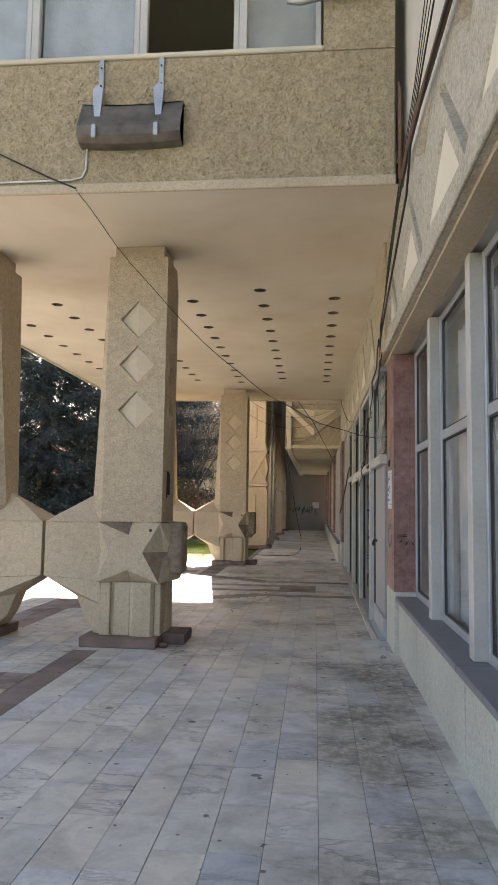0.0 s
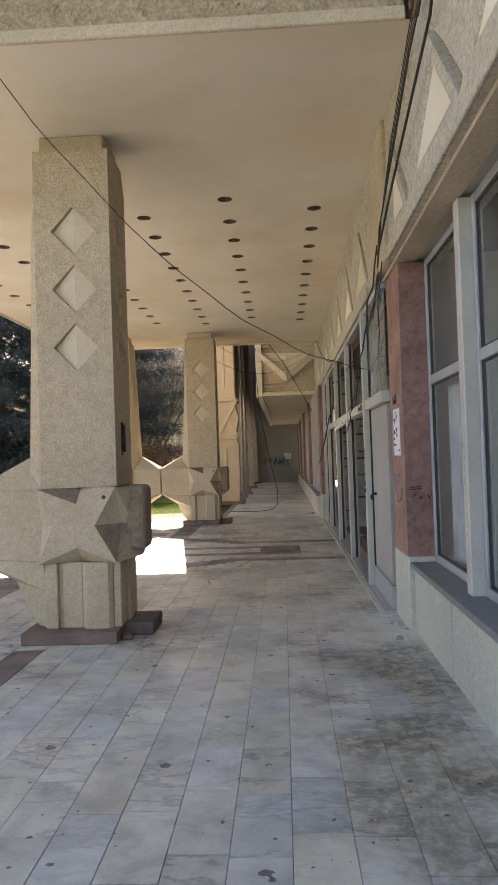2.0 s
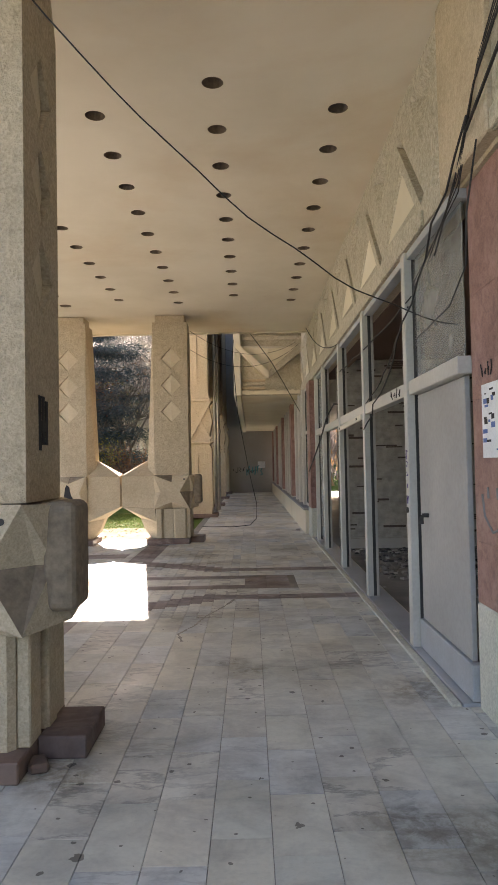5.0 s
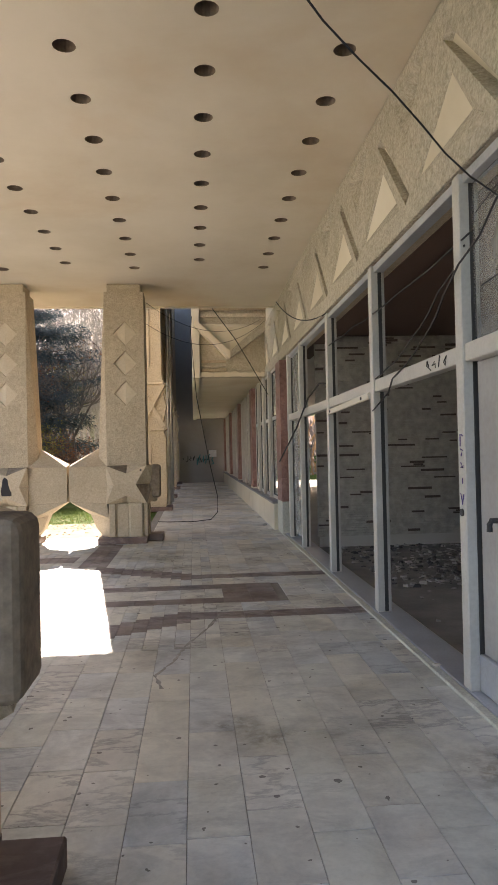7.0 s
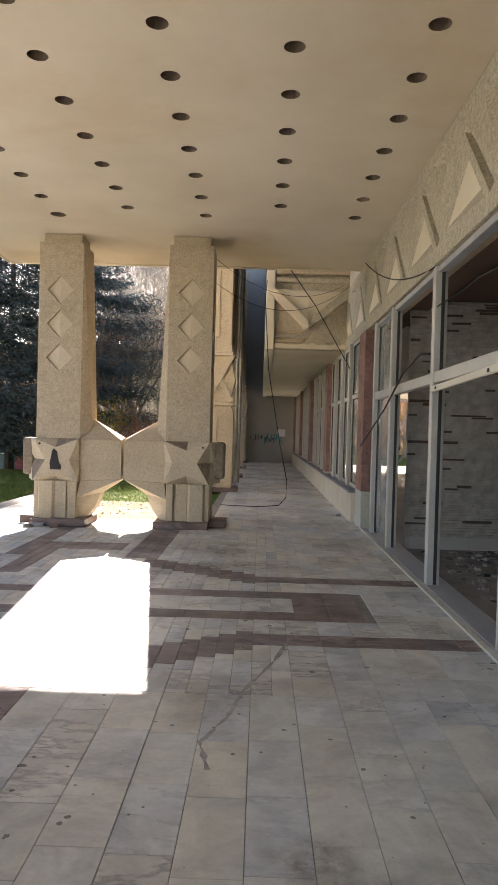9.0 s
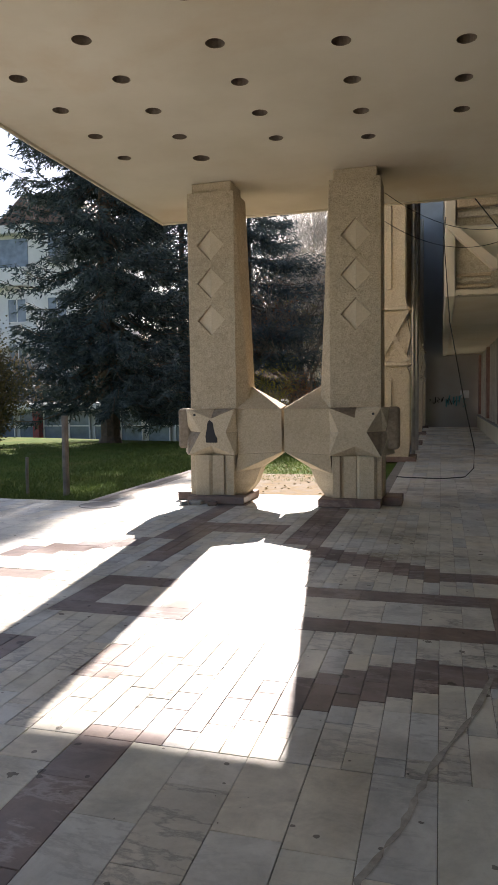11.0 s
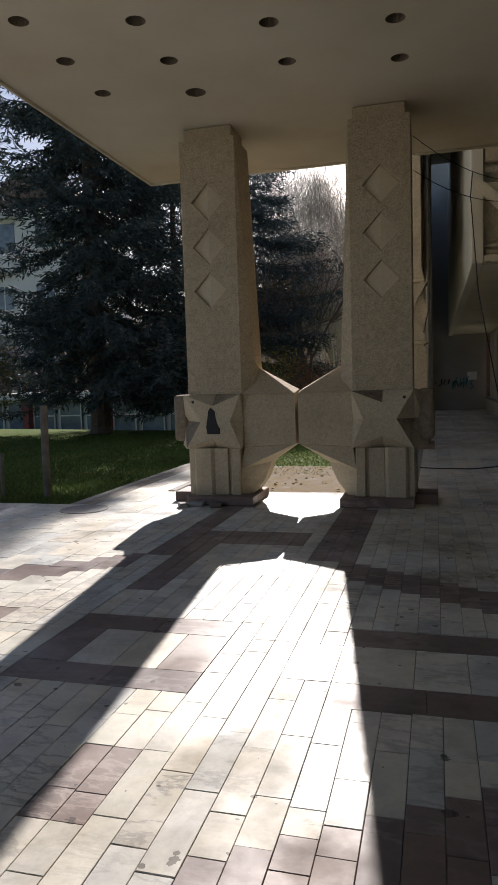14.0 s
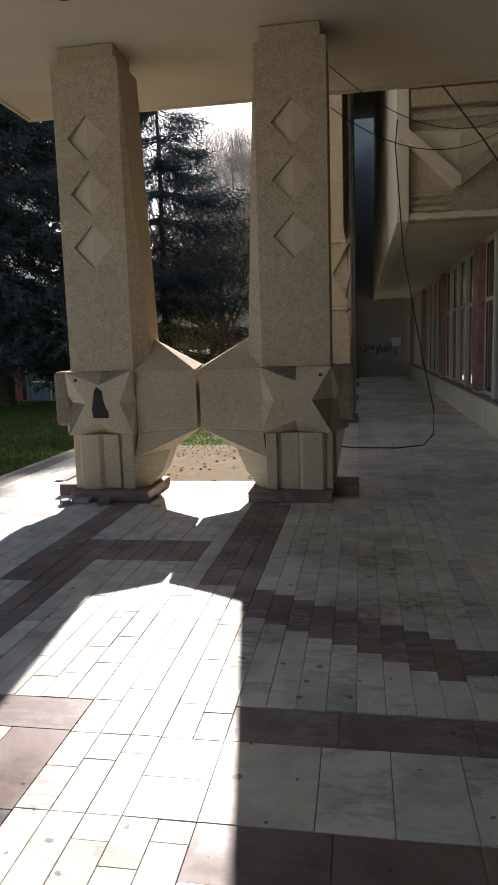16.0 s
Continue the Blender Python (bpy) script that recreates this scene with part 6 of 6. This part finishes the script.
def woods():
    """Far bare woods on the slope."""
    r2 = random.Random(55)
    for mat, n in ((M_HAZE, 3600), (M_HAZE_RUST, 900), (M_SPRUCE_B, 250)):
        V, F = [], []
        for _ in range(n):
            x, y = r2.uniform(-45, 30), r2.uniform(62, 120)
            z0 = ground_height(x, y)
            for _ in range(7):
                h = r2.uniform(1.5, 7.0)
                cx, cy, cz = x + r2.gauss(0, 1.0), y + r2.gauss(0, 1.0), z0 + r2.uniform(0, 6)
                l, w = r2.uniform(0.7, 2.2), r2.uniform(0.04, 0.16)
                lean = r2.uniform(-0.8, 0.8)
                n0 = len(V)
                V += [(cx - w, cy, cz), (cx + w, cy, cz), (cx + lean + w * 0.3, cy, cz + l), (cx + lean - w * 0.3, cy, cz + l)]
                F.append((n0, n0 + 1, n0 + 2, n0 + 3))
        tagged(raw_mesh("woods", V, F, mat), "far leafless woods on a slope", "woods", kind="stuff")


woods()


# ---- buildings beyond the lawn ----
def low_shop():
    t = thing("shop_row", "low glazed shop row with red pillars and white frames", "building", (-30, 45, -1.8))
    part("wall", one_box(-26, 20, 0.6, 6.0, -0.2, 2.6), M_HOUSE, t)
    part("roof", one_box(-26.5, 20.5, -0.9, 6.4, 2.62, 3.0, 0.03), M_HOUSE, t)
    x = -26.0
    i = 0
    while x < 19.5:
        if i % 3 == 0:
            part("pillar", one_box(x - 0.22, x + 0.22, -0.1, 0.4, -0.2, 2.6, 0.02), M_SHOP_RED, t)
        w = part("window", one_box(x + 0.26, x + 1.70, 0.40, 0.45, 0.25, 2.5), M_WIN_FAR, t)
        for a, b, c, d in ((x + 0.24, x + 0.32, 0.1, 2.6), (x + 1.64, x + 1.72, 0.1, 2.6), (x + 0.32, x + 1.64, 1.55, 1.63), (x + 0.32, x + 1.64, 0.1, 0.27), (x + 0.32, x + 1.64, 2.44, 2.6)):
            part("window_frame", one_box(a, b, 0.34, 0.40, c, d), M_HOUSE, w)
        x += 1.75
        i += 1
    return tagged(t, kind="thing")


low_shop()


def window_far(parent, x, z, w, h):
    f = part("window", one_box(x - w / 2, x + w / 2, -0.06, 0.02, z, z + h), M_WIN_FAR, parent)
    for a, b, c, d in ((x - w / 2 - 0.12, x - w / 2, z - 0.1, z + h + 0.1), (x + w / 2, x + w / 2 + 0.12, z - 0.1, z + h + 0.1), (x - 0.05, x + 0.05, z, z + h), (x - w / 2, x + w / 2, z - 0.14, z), (x - w / 2, x + w / 2, z + h, z + h + 0.12)):
        part("window_frame", one_box(a, b, -0.12, -0.062, c, d), M_HOUSE, f)


def ochre_house():
    t = thing("house", "ochre apartment house with brown tiled roof", "building", (-53.0, 72, -1.8))
    part("wall", one_box(-14, 6, 0, 12, -0.5, 15.6), M_OCHRE, t)
    part("cornice", one_box(-14.4, 6.4, -0.5, 12.4, 15.62, 16.2, 0.05), M_HOUSE, t)
    part("roof", prism(bmesh.new(), [(-0.3, 16.22), (12.3, 16.22), (8, 20.0), (4, 20.0)], 'x', -14.2, 6.2), M_ROOF, t)
    for zz in (1.0, 4.6, 8.2, 11.8):
        for xx in (-11, -7.5, -4, -0.5, 3.0):
            window_far(t, xx, zz, 1.5, 1.9)
    return tagged(t, kind="thing")


def white_house():
    t = thing("house", "pale apartment house with slanted attic gable and balconies", "building", (-42.1, 68, 0.0))
    part("wall", one_box(-5.5, -2.5, 0, 12, -4.0, 13.0), M_OCHRE, t, "ochre rendered wall")
    part("wall", one_box(-2.498, 9, 0.02, 12, -4.0, 13.0), M_HOUSE, t)
    part("attic", prism(bmesh.new(), [(-5.4, 13.02), (9, 13.02), (9, 18.6), (-1.0, 18.6), (-2.0, 17.6)], 'y', 0.3, 11.5), M_HOUSE, t)
    part("attic_frame", prism(bmesh.new(), [(-6.0, 13.04), (-5.0, 13.04), (-1.6, 17.8), (3.0, 17.8), (3.0, 18.6), (-2.2, 18.6)], 'y', -0.6, 0.296), M_HOUSE, t)
    part("roof", prism(bmesh.new(), [(-1.2, 18.62), (9.2, 18.62), (7.0, 21.4), (2.0, 21.4)], 'y', -0.2, 11.8), M_ROOF, t)
    part("loggia", prism(bmesh.new(), [(-3.4, 14.6), (2.2, 14.6), (2.2, 17.4), (-1.6, 17.4)], 'y', 0.22, 0.296), M_WIN_FAR, t)
    part("balcony", one_box(-3.6, 2.6, -1.0, 0.25, 12.6, 14.4, 0.05), M_HOUSE, t)
    part("balcony", one_box(-4.0, 2.6, -1.2, -0.01, 6.6, 8.4, 0.05), M_HOUSE, t)
    for zz in (1.0, 4.8, 9.2):
        for xx in (-3.0, 1.0, 5.5):
            window_far(t, xx, zz, 2.0, 2.2)
    window_far(t, 5.8, 14.8, 2.2, 2.6)
    return tagged(t, kind="thing")


ochre_house()
white_house()


# ---- paving pieces ----
lay_tiles(floor)
